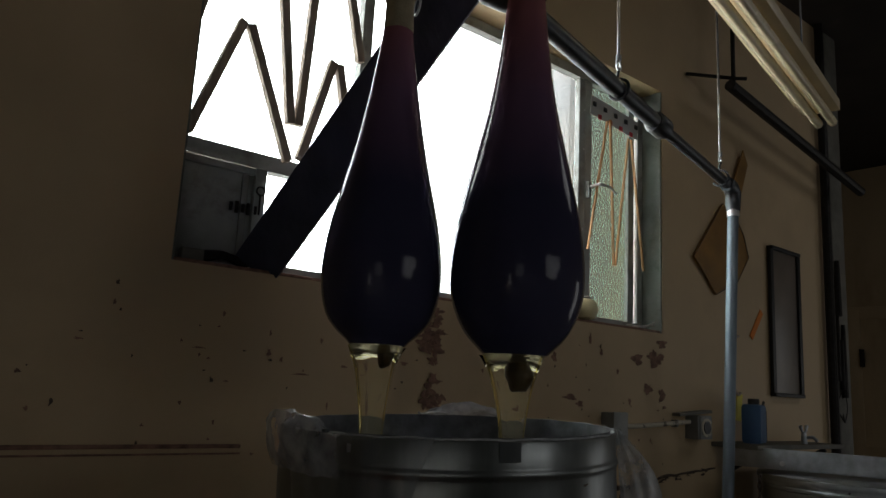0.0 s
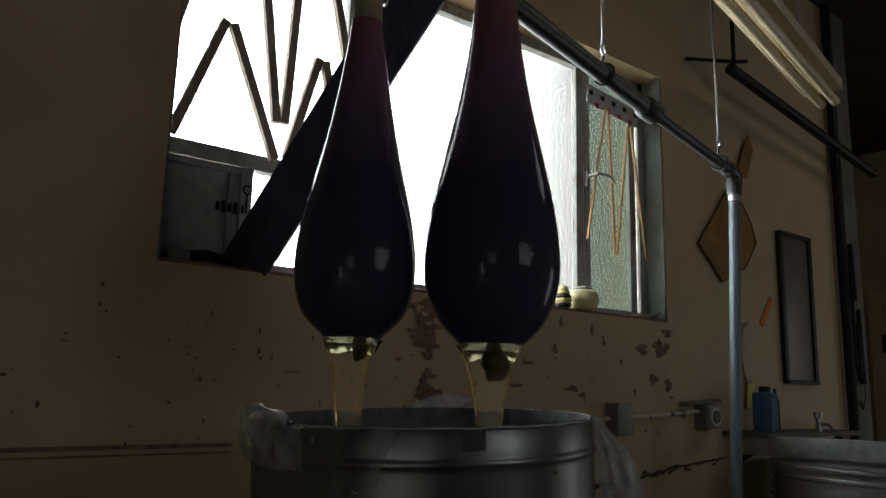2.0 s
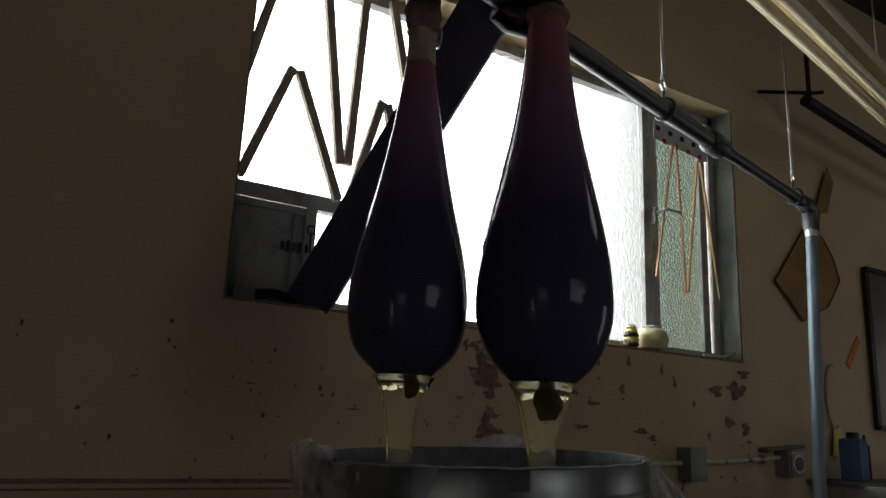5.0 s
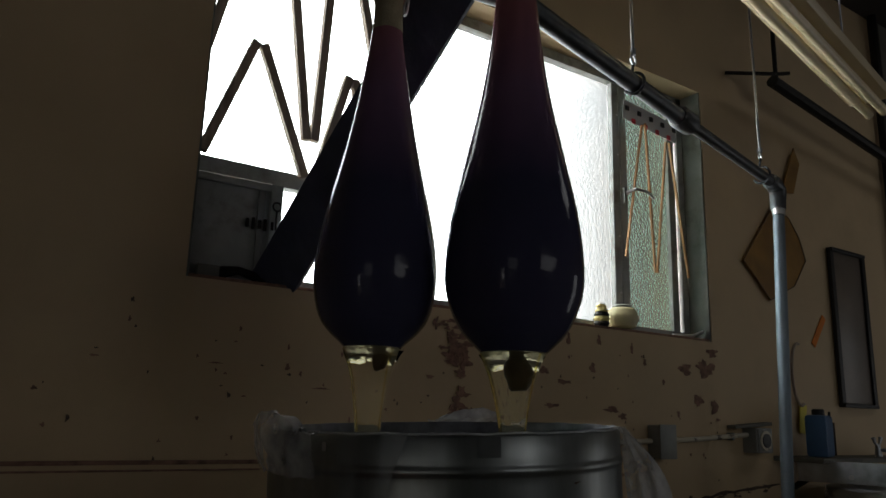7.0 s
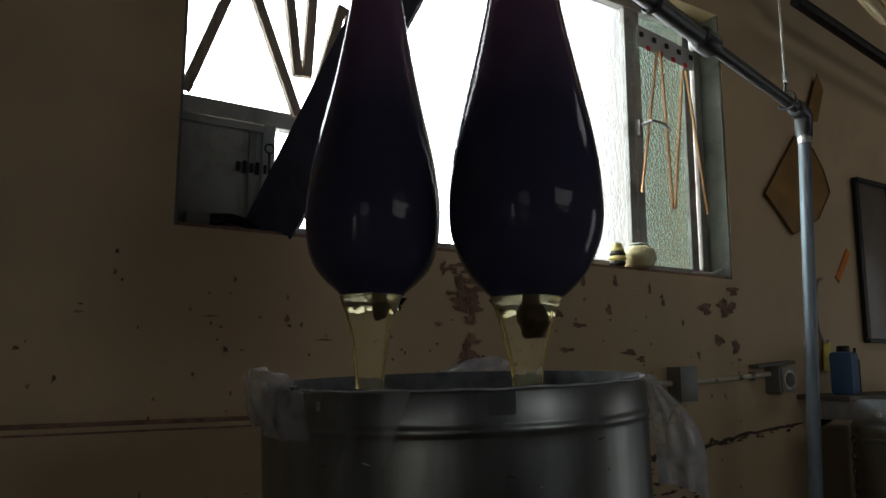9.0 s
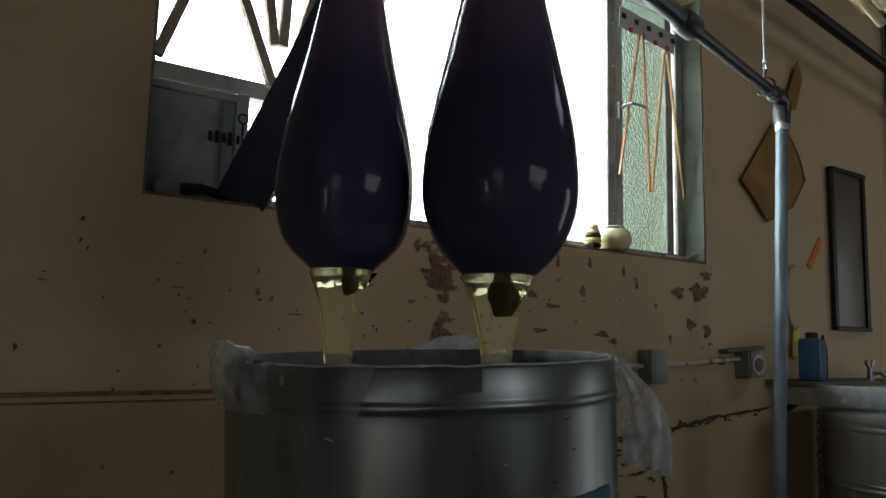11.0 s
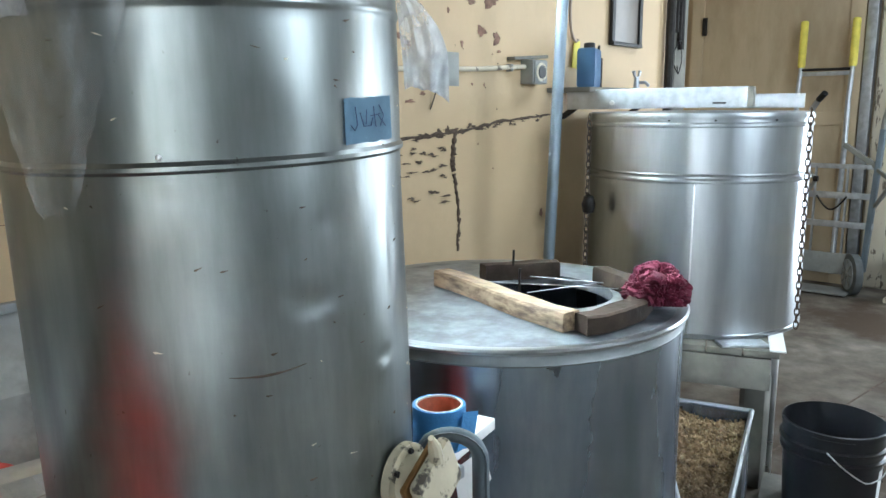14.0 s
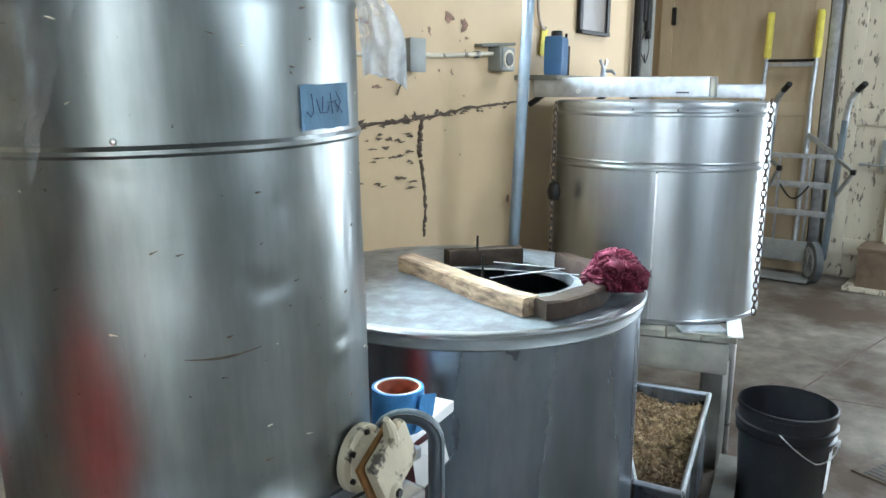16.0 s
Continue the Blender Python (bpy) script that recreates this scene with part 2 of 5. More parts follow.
def bag_material():
    """Honey-filled nylon: almost black where it is full and deep, reddish in the thin upper part, with bright haze
    mixed into its purple upper tones.
    """
    m = mat("honey_soaked_nylon", (.020, .012, .016), .10, vary=.2, scale=12, bump=.05, bscale=40, rvar=.04, spec=.22)
    n, l = m.node_tree.nodes, m.node_tree.links
    b = n["Principled BSDF"]
    co = n.new("ShaderNodeTexCoord")
    sp = n.new("ShaderNodeSeparateXYZ")
    l.new(co.outputs["Object"], sp.inputs[0])
    nz = n.new("ShaderNodeTexNoise")
    nz.inputs["Scale"].default_value = 14
    l.new(co.outputs["Object"], nz.inputs["Vector"])
    ma = n.new("ShaderNodeMath")
    ma.operation = "MULTIPLY_ADD"
    ma.inputs[1].default_value = .06
    l.new(nz.outputs["Fac"], ma.inputs[0])
    l.new(sp.outputs["Z"], ma.inputs[2])
    rp = n.new("ShaderNodeValToRGB")
    ramp = rp.color_ramp
    ramp.elements.new(.5)
    for k, p, c in ((0, .30, (.052, .052, .100, 1)), (1, .48, (.20, .115, .20, 1)), (2, .68, (.38, .14, .14, 1))):
        ramp.elements[k].position = p
        ramp.elements[k].color = c
    l.new(ma.outputs[0], rp.inputs[0])
    l.new(rp.outputs[0], b.inputs["Base Color"])
    return m


BAG = bag_material()
KNOTMAT = mat("honey_soaked_brown_cloth", (.085, .050, .020), .35, vary=.35, scale=40, bump=.5, bscale=90, coat=.3)
BOXBOARD = mat("brown_box_board", (.19, .135, .09), .7, vary=.18, scale=14, bump=.25, bscale=60, tint=(.10, .07, .05), tscale=5)
PALEWALL = mat("pale_grey_paint", (.15, .155, .15), .6, vary=.08, scale=2, tint=(.14, .14, .14), tscale=1.2, tamount=.4)


def clear(name, color, rough, ior, bump=0.0, bscale=20.0, voronoi=False):
    m = bpy.data.materials.new(name)
    m.use_nodes = True
    n, l = m.node_tree.nodes, m.node_tree.links
    b = n["Principled BSDF"]
    b.inputs["Base Color"].default_value = (*color, 1)
    b.inputs["Roughness"].default_value, b.inputs["IOR"].default_value, b.inputs["Transmission Weight"].default_value = rough, ior, 1.0
    if bump:
        co = n.new("ShaderNodeTexCoord")
        t = n.new("ShaderNodeTexVoronoi" if voronoi else "ShaderNodeTexNoise")
        t.inputs["Scale"].default_value = bscale
        l.new(co.outputs["Object"], t.inputs["Vector"])
        bp = n.new("ShaderNodeBump")
        bp.inputs["Strength"].default_value, bp.inputs["Distance"].default_value = bump, .01
        l.new(t.outputs[0], bp.inputs["Height"])
        l.new(bp.outputs[0], b.inputs["Normal"])
    return m


def figured_glass():
    """Pebbled glass: mostly straight through, partly bent and tinted by the pebbles."""
    m = clear("textured_window_glass", (.90, .95, .95), .08, 1.15, .25, 88, True)
    n, l = m.node_tree.nodes, m.node_tree.links
    tr = n.new("ShaderNodeBsdfTransparent")
    co = n.new("ShaderNodeTexCoord")
    vo = n.new("ShaderNodeTexVoronoi")
    vo.inputs["Scale"].default_value = 88
    l.new(co.outputs["Object"], vo.inputs["Vector"])
    rp = n.new("ShaderNodeValToRGB")
    rp.color_ramp.elements[0].position, rp.color_ramp.elements[1].position = .1, .65
    rp.color_ramp.elements[0].color, rp.color_ramp.elements[1].color = (1, 1, 1, 1), (.60, .67, .69, 1)
    l.new(vo.outputs["Distance"], rp.inputs[0])
    l.new(rp.outputs[0], tr.inputs["Color"])
    mix = n.new("ShaderNodeMixShader")
    mix.inputs[0].default_value = .35
    l.new(tr.outputs[0], mix.inputs[1])
    l.new(n["Principled BSDF"].outputs[0], mix.inputs[2])
    l.new(mix.outputs[0], n["Material Output"].inputs["Surface"])
    return m


def film_material(name, low, high, stretch=(1, 1, 1)):
    """Thin milky film: part see-through, part bright scatter, unevenly."""
    m = mat(name, (.80, .83, .85), .25, vary=.08, scale=20, bump=.6, bscale=45)
    n, l = m.node_tree.nodes, m.node_tree.links
    nz = n.new("ShaderNodeTexNoise")
    nz.inputs["Scale"].default_value, nz.inputs["Detail"].default_value = 22, 5
    co = n.new("ShaderNodeTexCoord")
    mp = n.new("ShaderNodeMapping")
    mp.inputs["Scale"].default_value = stretch
    l.new(co.outputs["Object"], mp.inputs[0])
    l.new(mp.outputs[0], nz.inputs["Vector"])
    mr = n.new("ShaderNodeMapRange")
    mr.inputs["From Min"].default_value, mr.inputs["From Max"].default_value = .35, .7
    mr.inputs["To Min"].default_value, mr.inputs["To Max"].default_value = low, high
    l.new(nz.outputs["Fac"], mr.inputs["Value"])
    l.new(mr.outputs[0], n["Principled BSDF"].inputs["Alpha"])
    return m


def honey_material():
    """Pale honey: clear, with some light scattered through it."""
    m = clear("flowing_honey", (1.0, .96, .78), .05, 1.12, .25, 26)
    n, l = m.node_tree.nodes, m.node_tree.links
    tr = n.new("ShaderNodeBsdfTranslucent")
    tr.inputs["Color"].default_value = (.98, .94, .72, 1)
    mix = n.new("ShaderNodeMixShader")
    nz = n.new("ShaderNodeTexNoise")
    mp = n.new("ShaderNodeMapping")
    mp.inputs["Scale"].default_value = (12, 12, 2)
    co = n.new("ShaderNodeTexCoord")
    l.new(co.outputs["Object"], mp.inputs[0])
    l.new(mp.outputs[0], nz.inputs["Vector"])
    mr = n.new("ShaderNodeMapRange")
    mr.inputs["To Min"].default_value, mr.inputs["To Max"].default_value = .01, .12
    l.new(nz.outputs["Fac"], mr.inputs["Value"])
    # extra scatter towards the top stands in for window light glowing under the bag
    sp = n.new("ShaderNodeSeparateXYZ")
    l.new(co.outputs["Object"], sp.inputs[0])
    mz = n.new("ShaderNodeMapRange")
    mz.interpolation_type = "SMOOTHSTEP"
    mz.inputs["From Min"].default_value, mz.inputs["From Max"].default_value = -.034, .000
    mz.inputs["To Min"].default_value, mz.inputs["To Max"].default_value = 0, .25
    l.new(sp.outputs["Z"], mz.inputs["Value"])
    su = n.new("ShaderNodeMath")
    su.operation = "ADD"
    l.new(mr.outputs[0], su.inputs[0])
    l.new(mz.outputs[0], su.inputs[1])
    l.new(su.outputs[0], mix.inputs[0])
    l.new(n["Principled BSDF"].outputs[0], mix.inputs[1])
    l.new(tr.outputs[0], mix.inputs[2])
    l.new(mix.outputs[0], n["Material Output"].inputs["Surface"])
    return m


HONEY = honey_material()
LIP = clear("thick_clear_honey", (1.0, .96, .74), .03, 1.48, .06, 40)
STRAND = clear("thick_golden_honey", (.99, .86, .45), .05, 1.18, .2, 20)
PLASTIC = film_material("clear_plastic_film", .22, .72)
THINFILM = film_material("thin_clinging_film", .03, .30, (1, 1, .16))
FILMEDGE = film_material("bright_folded_film_edge", .35, .9)
GLASS = figured_glass()
GLASSDIM = clear("textured_greenish_glass", (.24, .34, .31), .22, 1.2, .5, 110)


def glow(name, color, strength):
    m = bpy.data.materials.new(name)
    m.use_nodes = True
    b = m.node_tree.nodes["Principled BSDF"]
    b.inputs["Base Color"].default_value = (0, 0, 0, 1)
    b.inputs["Emission Color"].default_value, b.inputs["Emission Strength"].default_value = (*color, 1), strength
    return m


SKYGLOW = glow("bright_overcast_sky", (.95, .98, 1.0), 170)
SN, SL = SKYGLOW.node_tree.nodes, SKYGLOW.node_tree.links
sxyz, sgrad, sco = SN.new("ShaderNodeSeparateXYZ"), SN.new("ShaderNodeMapRange"), SN.new("ShaderNodeTexCoord")
SL.new(sco.outputs["Object"], sxyz.inputs[0])
SL.new(sxyz.outputs["X"], sgrad.inputs["Value"])
sgrad.interpolation_type = "SMOOTHSTEP"     # the sky dims towards the trees of the yard
for key, value in (("From Min", 3.7), ("From Max", 5.75), ("To Min", 170), ("To Max", 9)):
    sgrad.inputs[key].default_value = value
SL.new(sgrad.outputs[0], SN["Principled BSDF"].inputs["Emission Strength"])
YARDGLOW = glow("dim_green_yard", (.52, .66, .60), 1.7)


# ---- shapes ----
def box(size, at=(0, 0, 0), bevel=0.0, bm=None, turn=None):
    """A box with its middle at a place."""
    own = bmesh.new()
    bmesh.ops.create_cube(own, size=1)
    bmesh.ops.scale(own, vec=size, verts=own.verts)
    if bevel:
        bmesh.ops.bevel(own, geom=own.edges[:], offset=bevel, segments=2, affect="EDGES", profile=.6)
    m = Matrix.Translation(at) @ (turn.to_4x4() if turn else Matrix.Identity(4))
    bmesh.ops.transform(own, matrix=m, verts=own.verts)
    return join(bm, own)


def join(bm, own):
    if bm is None:
        return own
    data = bpy.data.meshes.new("tmp")
    own.to_mesh(data)
    bm.from_mesh(data)
    bpy.data.meshes.remove(data)
    own.free()
    return bm


def lathe(profile, seg=48, at=(0, 0, 0), bm=None, wobble=None, cap=False):
    """A turned shape from (radius, height) pairs; cap closes its open ends."""
    own = bmesh.new()
    rings = []
    for r, z in profile:
        ring = []
        for i in range(seg):
            a = 2 * math.pi * i / seg
            k = r + (wobble(a, z) if wobble else 0)
            ring.append(own.verts.new((at[0] + k * math.cos(a), at[1] + k * math.sin(a), at[2] + z)))
        rings.append(ring)
    for a, b in zip(rings, rings[1:]):
        for i in range(seg):
            own.faces.new((a[i], a[(i + 1) % seg], b[(i + 1) % seg], b[i]))
    for ring, flip in ((rings[0], True), (rings[-1], False)):
        if cap and (ring[0].co - ring[seg // 2].co).length > 1e-4:
            own.faces.new(ring[::-1] if flip else ring)
    bmesh.ops.remove_doubles(own, verts=own.verts, dist=1e-5)
    return join(bm, own)


def tube(points, radius, seg=12, bm=None, closed=False, flat=1.0):
    """A round bar along a line of points; radius may be a list."""
    own = bmesh.new()
    pts = [Vector(p) for p in points]
    rad = radius if isinstance(radius, (list, tuple)) else [radius] * len(pts)
    rings = []
    side = None
    for i, p in enumerate(pts):
        a, b = pts[i - 1] if (i or closed) else p, pts[(i + 1) % len(pts)] if (i + 1 < len(pts) or closed) else p
        d = (b - a).normalized()
        if side is None:
            side = d.orthogonal().normalized()
        side = (side - d * side.dot(d)).normalized()
        up = d.cross(side)
        rings.append([own.verts.new(p + rad[i] * (math.cos(t) * side + flat * math.sin(t) * up)) for t in [2 * math.pi * k / seg for k in range(seg)]])
    pairs = list(zip(rings, rings[1:])) + ([(rings[-1], rings[0])] if closed else [])
    for a, b in pairs:
        for i in range(seg):
            own.faces.new((a[i], a[(i + 1) % seg], b[(i + 1) % seg], b[i]))
    if not closed:
        own.faces.new(rings[0][::-1])
        own.faces.new(rings[-1])
    return join(bm, own)


def arc(centre, radius, a0, a1, n, u=(1, 0, 0), v=(0, 0, 1)):
    c, u, v = Vector(centre), Vector(u), Vector(v)
    return [c + radius * (math.cos(radians(a0 + (a1 - a0) * i / n)) * u + math.sin(radians(a0 + (a1 - a0) * i / n)) * v) for i in range(n + 1)]


def mesh(name, bm, material, smooth=True):
    data = bpy.data.meshes.new(name)
    bmesh.ops.recalc_face_normals(bm, faces=bm.faces)
    for f in bm.faces:
        f.smooth = smooth
    if smooth:
        for e in bm.edges:
            e.smooth = len(e.link_faces) != 2 or e.calc_face_angle(0) < radians(35)
    bm.to_mesh(data)
    bm.free()
    data.materials.append(material)
    return data


def part(name, bm, material, parent, label="", smooth=True):
    ob = new(name, mesh(name, bm, material, smooth))
    ob.parent = parent
    if label:
        ob["label"] = label
    return ob


def thing(name, m, label, category, group="", kind=""):
    ob = new(name)
    ob.empty_display_size = .05
    ob.matrix_world = m
    return tagged(ob, label, category, group, kind)


def solo(name, bm, material, m, label, category, group="", kind="", smooth=True):
    ob = new(name, mesh(name, bm, material, smooth))
    ob.matrix_world = m
    return tagged(ob, label, category, group, kind)


def bar(a, b, size, bm=None, bevel=.003, up=(0, 0, 1)):
    """A straight timber or flat from a to b; size is (width, height)."""
    a, b = Vector(a), Vector(b)
    d = (b - a).normalized()
    s = d.cross(Vector(up))
    s = (s if s.length > 1e-3 else Vector((1, 0, 0))).normalized()
    turn = Matrix((d, s, s.cross(d) * -1)).transposed()
    if turn.determinant() < 0:
        turn = Matrix((d, -s, s.cross(d) * -1)).transposed()
    return box(((b - a).length, size[0], size[1]), (a + b) / 2, bevel, bm, turn)


def ragged(w, h, seed, thick=.0016, n=22, rough=.35):
    """An uneven flake, lying in the x-z plane."""
    rnd = random.Random(seed)
    own = bmesh.new()
    ring = []
    k1, k2 = rnd.uniform(0, 6), rnd.uniform(0, 6)
    for i in range(n):
        a = 2 * math.pi * i / n
        k = 1 + rough * (.5 * math.sin(3 * a + k1) + .4 * math.sin(5 * a + k2)) + rnd.uniform(-rough, rough) * .5
        ring.append((w / 2 * k * math.cos(a), h / 2 * k * math.sin(a)))
    front = [own.verts.new((x, -thick, z)) for x, z in ring]
    back = [own.verts.new((x, 0, z)) for x, z in ring]
    own.faces.new(front)
    for i in range(n):
        own.faces.new((front[i], back[i], back[(i + 1) % n], front[(i + 1) % n]))
    return own


def sheet_from(point, n, m):
    own = bmesh.new()
    grid = [[own.verts.new(point(i / n, j / m)) for i in range(n + 1)] for j in range(m + 1)]
    for j in range(m):
        for i in range(n):
            own.faces.new((grid[j][i], grid[j][i + 1], grid[j + 1][i + 1], grid[j + 1][i]))
    return own


# ---- the room ----
WY, X0, X1, Y0, H = 1.38, -3.5, 6.9, -3.4, 3.55     # window wall, west and east walls, south wall, ceiling
I4 = Matrix.Identity(4)
WX0, WX1, WZ0, WZ1, WT = .966, 2.82, 1.805, 2.76, .17   # window opening and wall thickness


def wall(name, boxes, material, label):
    bm = None
    for size, at in boxes:
        bm = box(size, at, 0, bm)
    return solo(name, bm, material, I4, label, "wall", kind="structure", smooth=False)


def span(x0, x1, y0, y1, z0, z1):
    return ((x1 - x0, y1 - y0, z1 - z0), ((x0 + x1) / 2, (y0 + y1) / 2, (z0 + z1) / 2))


NE = 4.43     # the window wall ends here and the room widens
north = wall("wall_north", [span(X0, WX0, WY, WY + WT, 0, H), span(WX1, NE, WY, WY + WT, 0, H),
                            span(WX0, WX1, WY, WY + WT, 0, WZ0), span(WX0, WX1, WY, WY + WT, WZ1, H)], WALL,
             "cream painted masonry wall with peeling paint and grime")
wall("wall_recess", [span(NE - .17, NE, WY + WT, 2.75, 0, H), span(NE, X1, 2.6, 2.75, 0, H)], WALLFAR, "tan painted wall of the far recess")
east = wall("wall_east", [span(X1, X1 + .15, -.40, 2.75, 0, H), span(X1, X1 + .15, Y0, -1.55, 0, H), span(X1, X1 + .15, -1.55, -.40, 2.4, H)], WALLFAR, "tan stained end wall behind the hand truck")
# south wall is out of view; its two openings are added for the fill lamps
wall("wall_south", [span(X0, X1, Y0 - .15, Y0, 0, 1.9), span(X0, X1, Y0 - .15, Y0, 2.8, H), span(X0, -2.4, Y0 - .15, Y0, 1.9, 2.8), span(-1.4, 2.0, Y0 - .15, Y0, 1.9, 2.8), span(3.0, X1, Y0 - .15, Y0, 1.9, 2.8)], PALEWALL, "grey wall out of view with two added high openings for daylight")
wall("wall_west", [span(X0 - .15, X0, Y0, -2.7, 0, H), span(X0 - .15, X0, -1.5, WY + WT, 0, H), span(X0 - .15, X0, -2.7, -1.5, 2.25, H)], PALEWALL,
     "tan wall with an open doorway")
floor = solo("floor", box((X1 - X0 + .4, 6.4, .12), ((X0 + X1) / 2, -.35, -.06)), CONCRETE, I4, "stained grey-brown concrete floor with sawn joints", "floor", kind="structure")
# the square gap is added for the unseen roof light
roof = None
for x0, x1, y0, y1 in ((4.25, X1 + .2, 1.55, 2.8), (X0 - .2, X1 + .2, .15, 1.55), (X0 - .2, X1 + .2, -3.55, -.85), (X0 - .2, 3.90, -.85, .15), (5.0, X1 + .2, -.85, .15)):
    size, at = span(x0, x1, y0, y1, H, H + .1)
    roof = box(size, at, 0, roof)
solo("ceiling", roof, CEIL, I4, "dark board ceiling with an added square opening for unseen roof daylight", "ceiling", kind="structure")
solo("ground", box((160, 160, .1), (20, 0, -.18)), CONCRETE, I4, "pale yard paving outside", "ground", kind="structure")
for x0, y0, x1, y1 in ((3.2, .62, 6.8, .05), (4.2, .34, 4.9, -3.2), (2.2, -.62, 6.8, -.62)):
    part("joint", bar((x0, y0, .0005), (x1, y1, .0005), (.008, .003), bevel=0), CRACK, floor, "dark sawn floor joint")

# outside the window: bright sky, and a dim yard further along
solo("backdrop", box((24, .02, 14), (-5.55, 5.0, 5)), SKYGLOW, I4, "bright overcast sky beyond the window", "sky", kind="structure")
solo("backdrop_yard", box((4.0, .02, 14), (8.45, 5.0, 5)), YARDGLOW, I4, "dim green yard beyond the casement", "yard", kind="structure")

# flakes where the paint has come off, and cracks
CHIPS = [(2.665, 1.700, .052, .036), (2.775, 1.706, .085, .058), (2.815, 1.765, .05, .03), (2.727, 1.598, .045, .032), (2.815, 1.578, .034, .044), (2.30, 1.555, .05, .018), (2.35, 1.535, .03, .018),
         (2.83, 1.535, .02, .01), (1.10, 1.70, .012, .02), (1.22, 1.62, .018, .03), (1.31, 1.575, .07, .008), (1.43, 1.60, .03, .012), (1.05, 1.62, .05, .007), (.80, 1.62, .03, .008), (1.36, 1.66, .012, .02),
         (1.48, 1.585, .025, .012), (1.52, 1.70, .01, .02), (2.02, 1.66, .03, .02), (2.1, 1.63, .05, .012), (2.22, 1.68, .02, .03), (1.92, 1.72, .03, .012), (2.05, 1.56, .05, .012), (1.02, 1.50, .012, .014),
         (1.10, 1.46, .008, .02), (.93, 1.27, .007, .02), (1.06, 1.25, .014, .014), (.98, 1.155, .02, .01), (1.12, 1.55, .018, .006), (1.62, 1.62, .02, .01), (2.42, 1.385, .02, .012), (2.36, 1.36, .04, .01),
         (2.62, 1.55, .012, .02), (2.55, 1.65, .01, .018), (2.46, 1.71, .012, .02), (2.12, 1.76, .012, .04), (2.25, 1.765, .014, .03), (1.95, 1.775, .03, .02), (2.4, 1.75, .01, .03), (3.12, .93, .02, .03), (3.2, 1.05, .012, .03),
         (.70, 1.55, .02, .014), (.86, 1.70, .01, .02), (.62, 1.30, .014, .016)]
for i, (x, z, w, h) in enumerate(CHIPS):
    w, h = (w * .65, h * .65) if x < 1.6 else (w * 1.25, h * 1.25)
    ob = part("paint_chip", ragged(w * .85, h * .8, i, rough=.42, n=34), BARE, north, smooth=False)
    ob.location = (x, WY, z)
rnd = random.Random(5)
for i in range(110):     # small specks and nail marks all over the wall
    x = rnd.uniform(.35, 2.85)
    ob = part("paint_chip", ragged(rnd.uniform(.003, .008), rnd.uniform(.003, .007) * (1 if i % 3 else 2), 500 + i, rough=.6, n=9), CRACK if i % 2 else BARE, north, smooth=False)
    ob.location = (x, WY - .00005 * (i % 20), rnd.triangular(.95, 1.80, 1.68))
for i in range(46):     # the long flaked streak under the sill
    t = rnd.random()
    w = rnd.uniform(.012, .05)
    ob = part("paint_chip", ragged(w, rnd.uniform(.008, .032), 100 + i, rough=.6), BARE, north, smooth=False)
    ob.location = (1.69 + .035 * t + rnd.gauss(0, .026), WY - .00008 * i, 1.79 - .29 * t)
for i in range(34):     # flakes along the level crack
    t = rnd.random()
    ob = part("paint_chip", ragged(rnd.uniform(.02, .07) * (1.3 - t), rnd.uniform(.006, .022) * (1.35 - t), 200 + i, rough=.7), CRACK, north, smooth=False)
    ob.location = (2.20 + .98 * t, WY - .00008 * i, 1.232 + .078 * t + rnd.gauss(0, .005))
for i in range(30):
    t = rnd.random()
    ob = part("paint_chip", ragged(rnd.uniform(.012, .045), rnd.uniform(.004, .010), 300 + i, rough=.6), CRACK, north, smooth=False)
    ob.location = (2.20 + .33 * rnd.random() ** .7, WY - .003 - .00008 * i, 1.215 - .20 * t)
for pts, r in ((((2.15, 1.226), (2.42, 1.252), (2.57, 1.255), (2.83, 1.290), (3.17, 1.312)), .005), (((2.58, 1.255), (2.565, 1.17), (2.57, 1.13)), .010),
               (((2.573, 1.12), (2.593, 1.03), (2.60, .93), (2.592, .85)), .007)):
    n = 30
    line = []
    for i in range(n + 1):
        f = i / n * (len(pts) - 1)
        k = min(int(f), len(pts) - 2)
        a, b = Vector(pts[k]), Vector(pts[k + 1])
        p = a + (b - a) * (f - k)
        line.append((p.x + rnd.gauss(0, .002), WY - .0005, p.y + rnd.gauss(0, .002)))
    part("crack", tube(line, [r * rnd.uniform(.5, 1.4) for _ in line], 6, flat=1), CRACK, north)
part("groove", box((4.4, .008, .009), (-1.03, WY - .001, 1.408), .003), BARE, north, "dark level groove")
part("groove", box((4.4, .006, .004), (-1.03, WY - .001, 1.392), .001), BARE, north)
part("crack", tube([(-1 + .1 * i, WY - .0005, 1.112 + .02 * math.sin(i) * .3) for i in range(24)], .0010, 5), BARE, north)

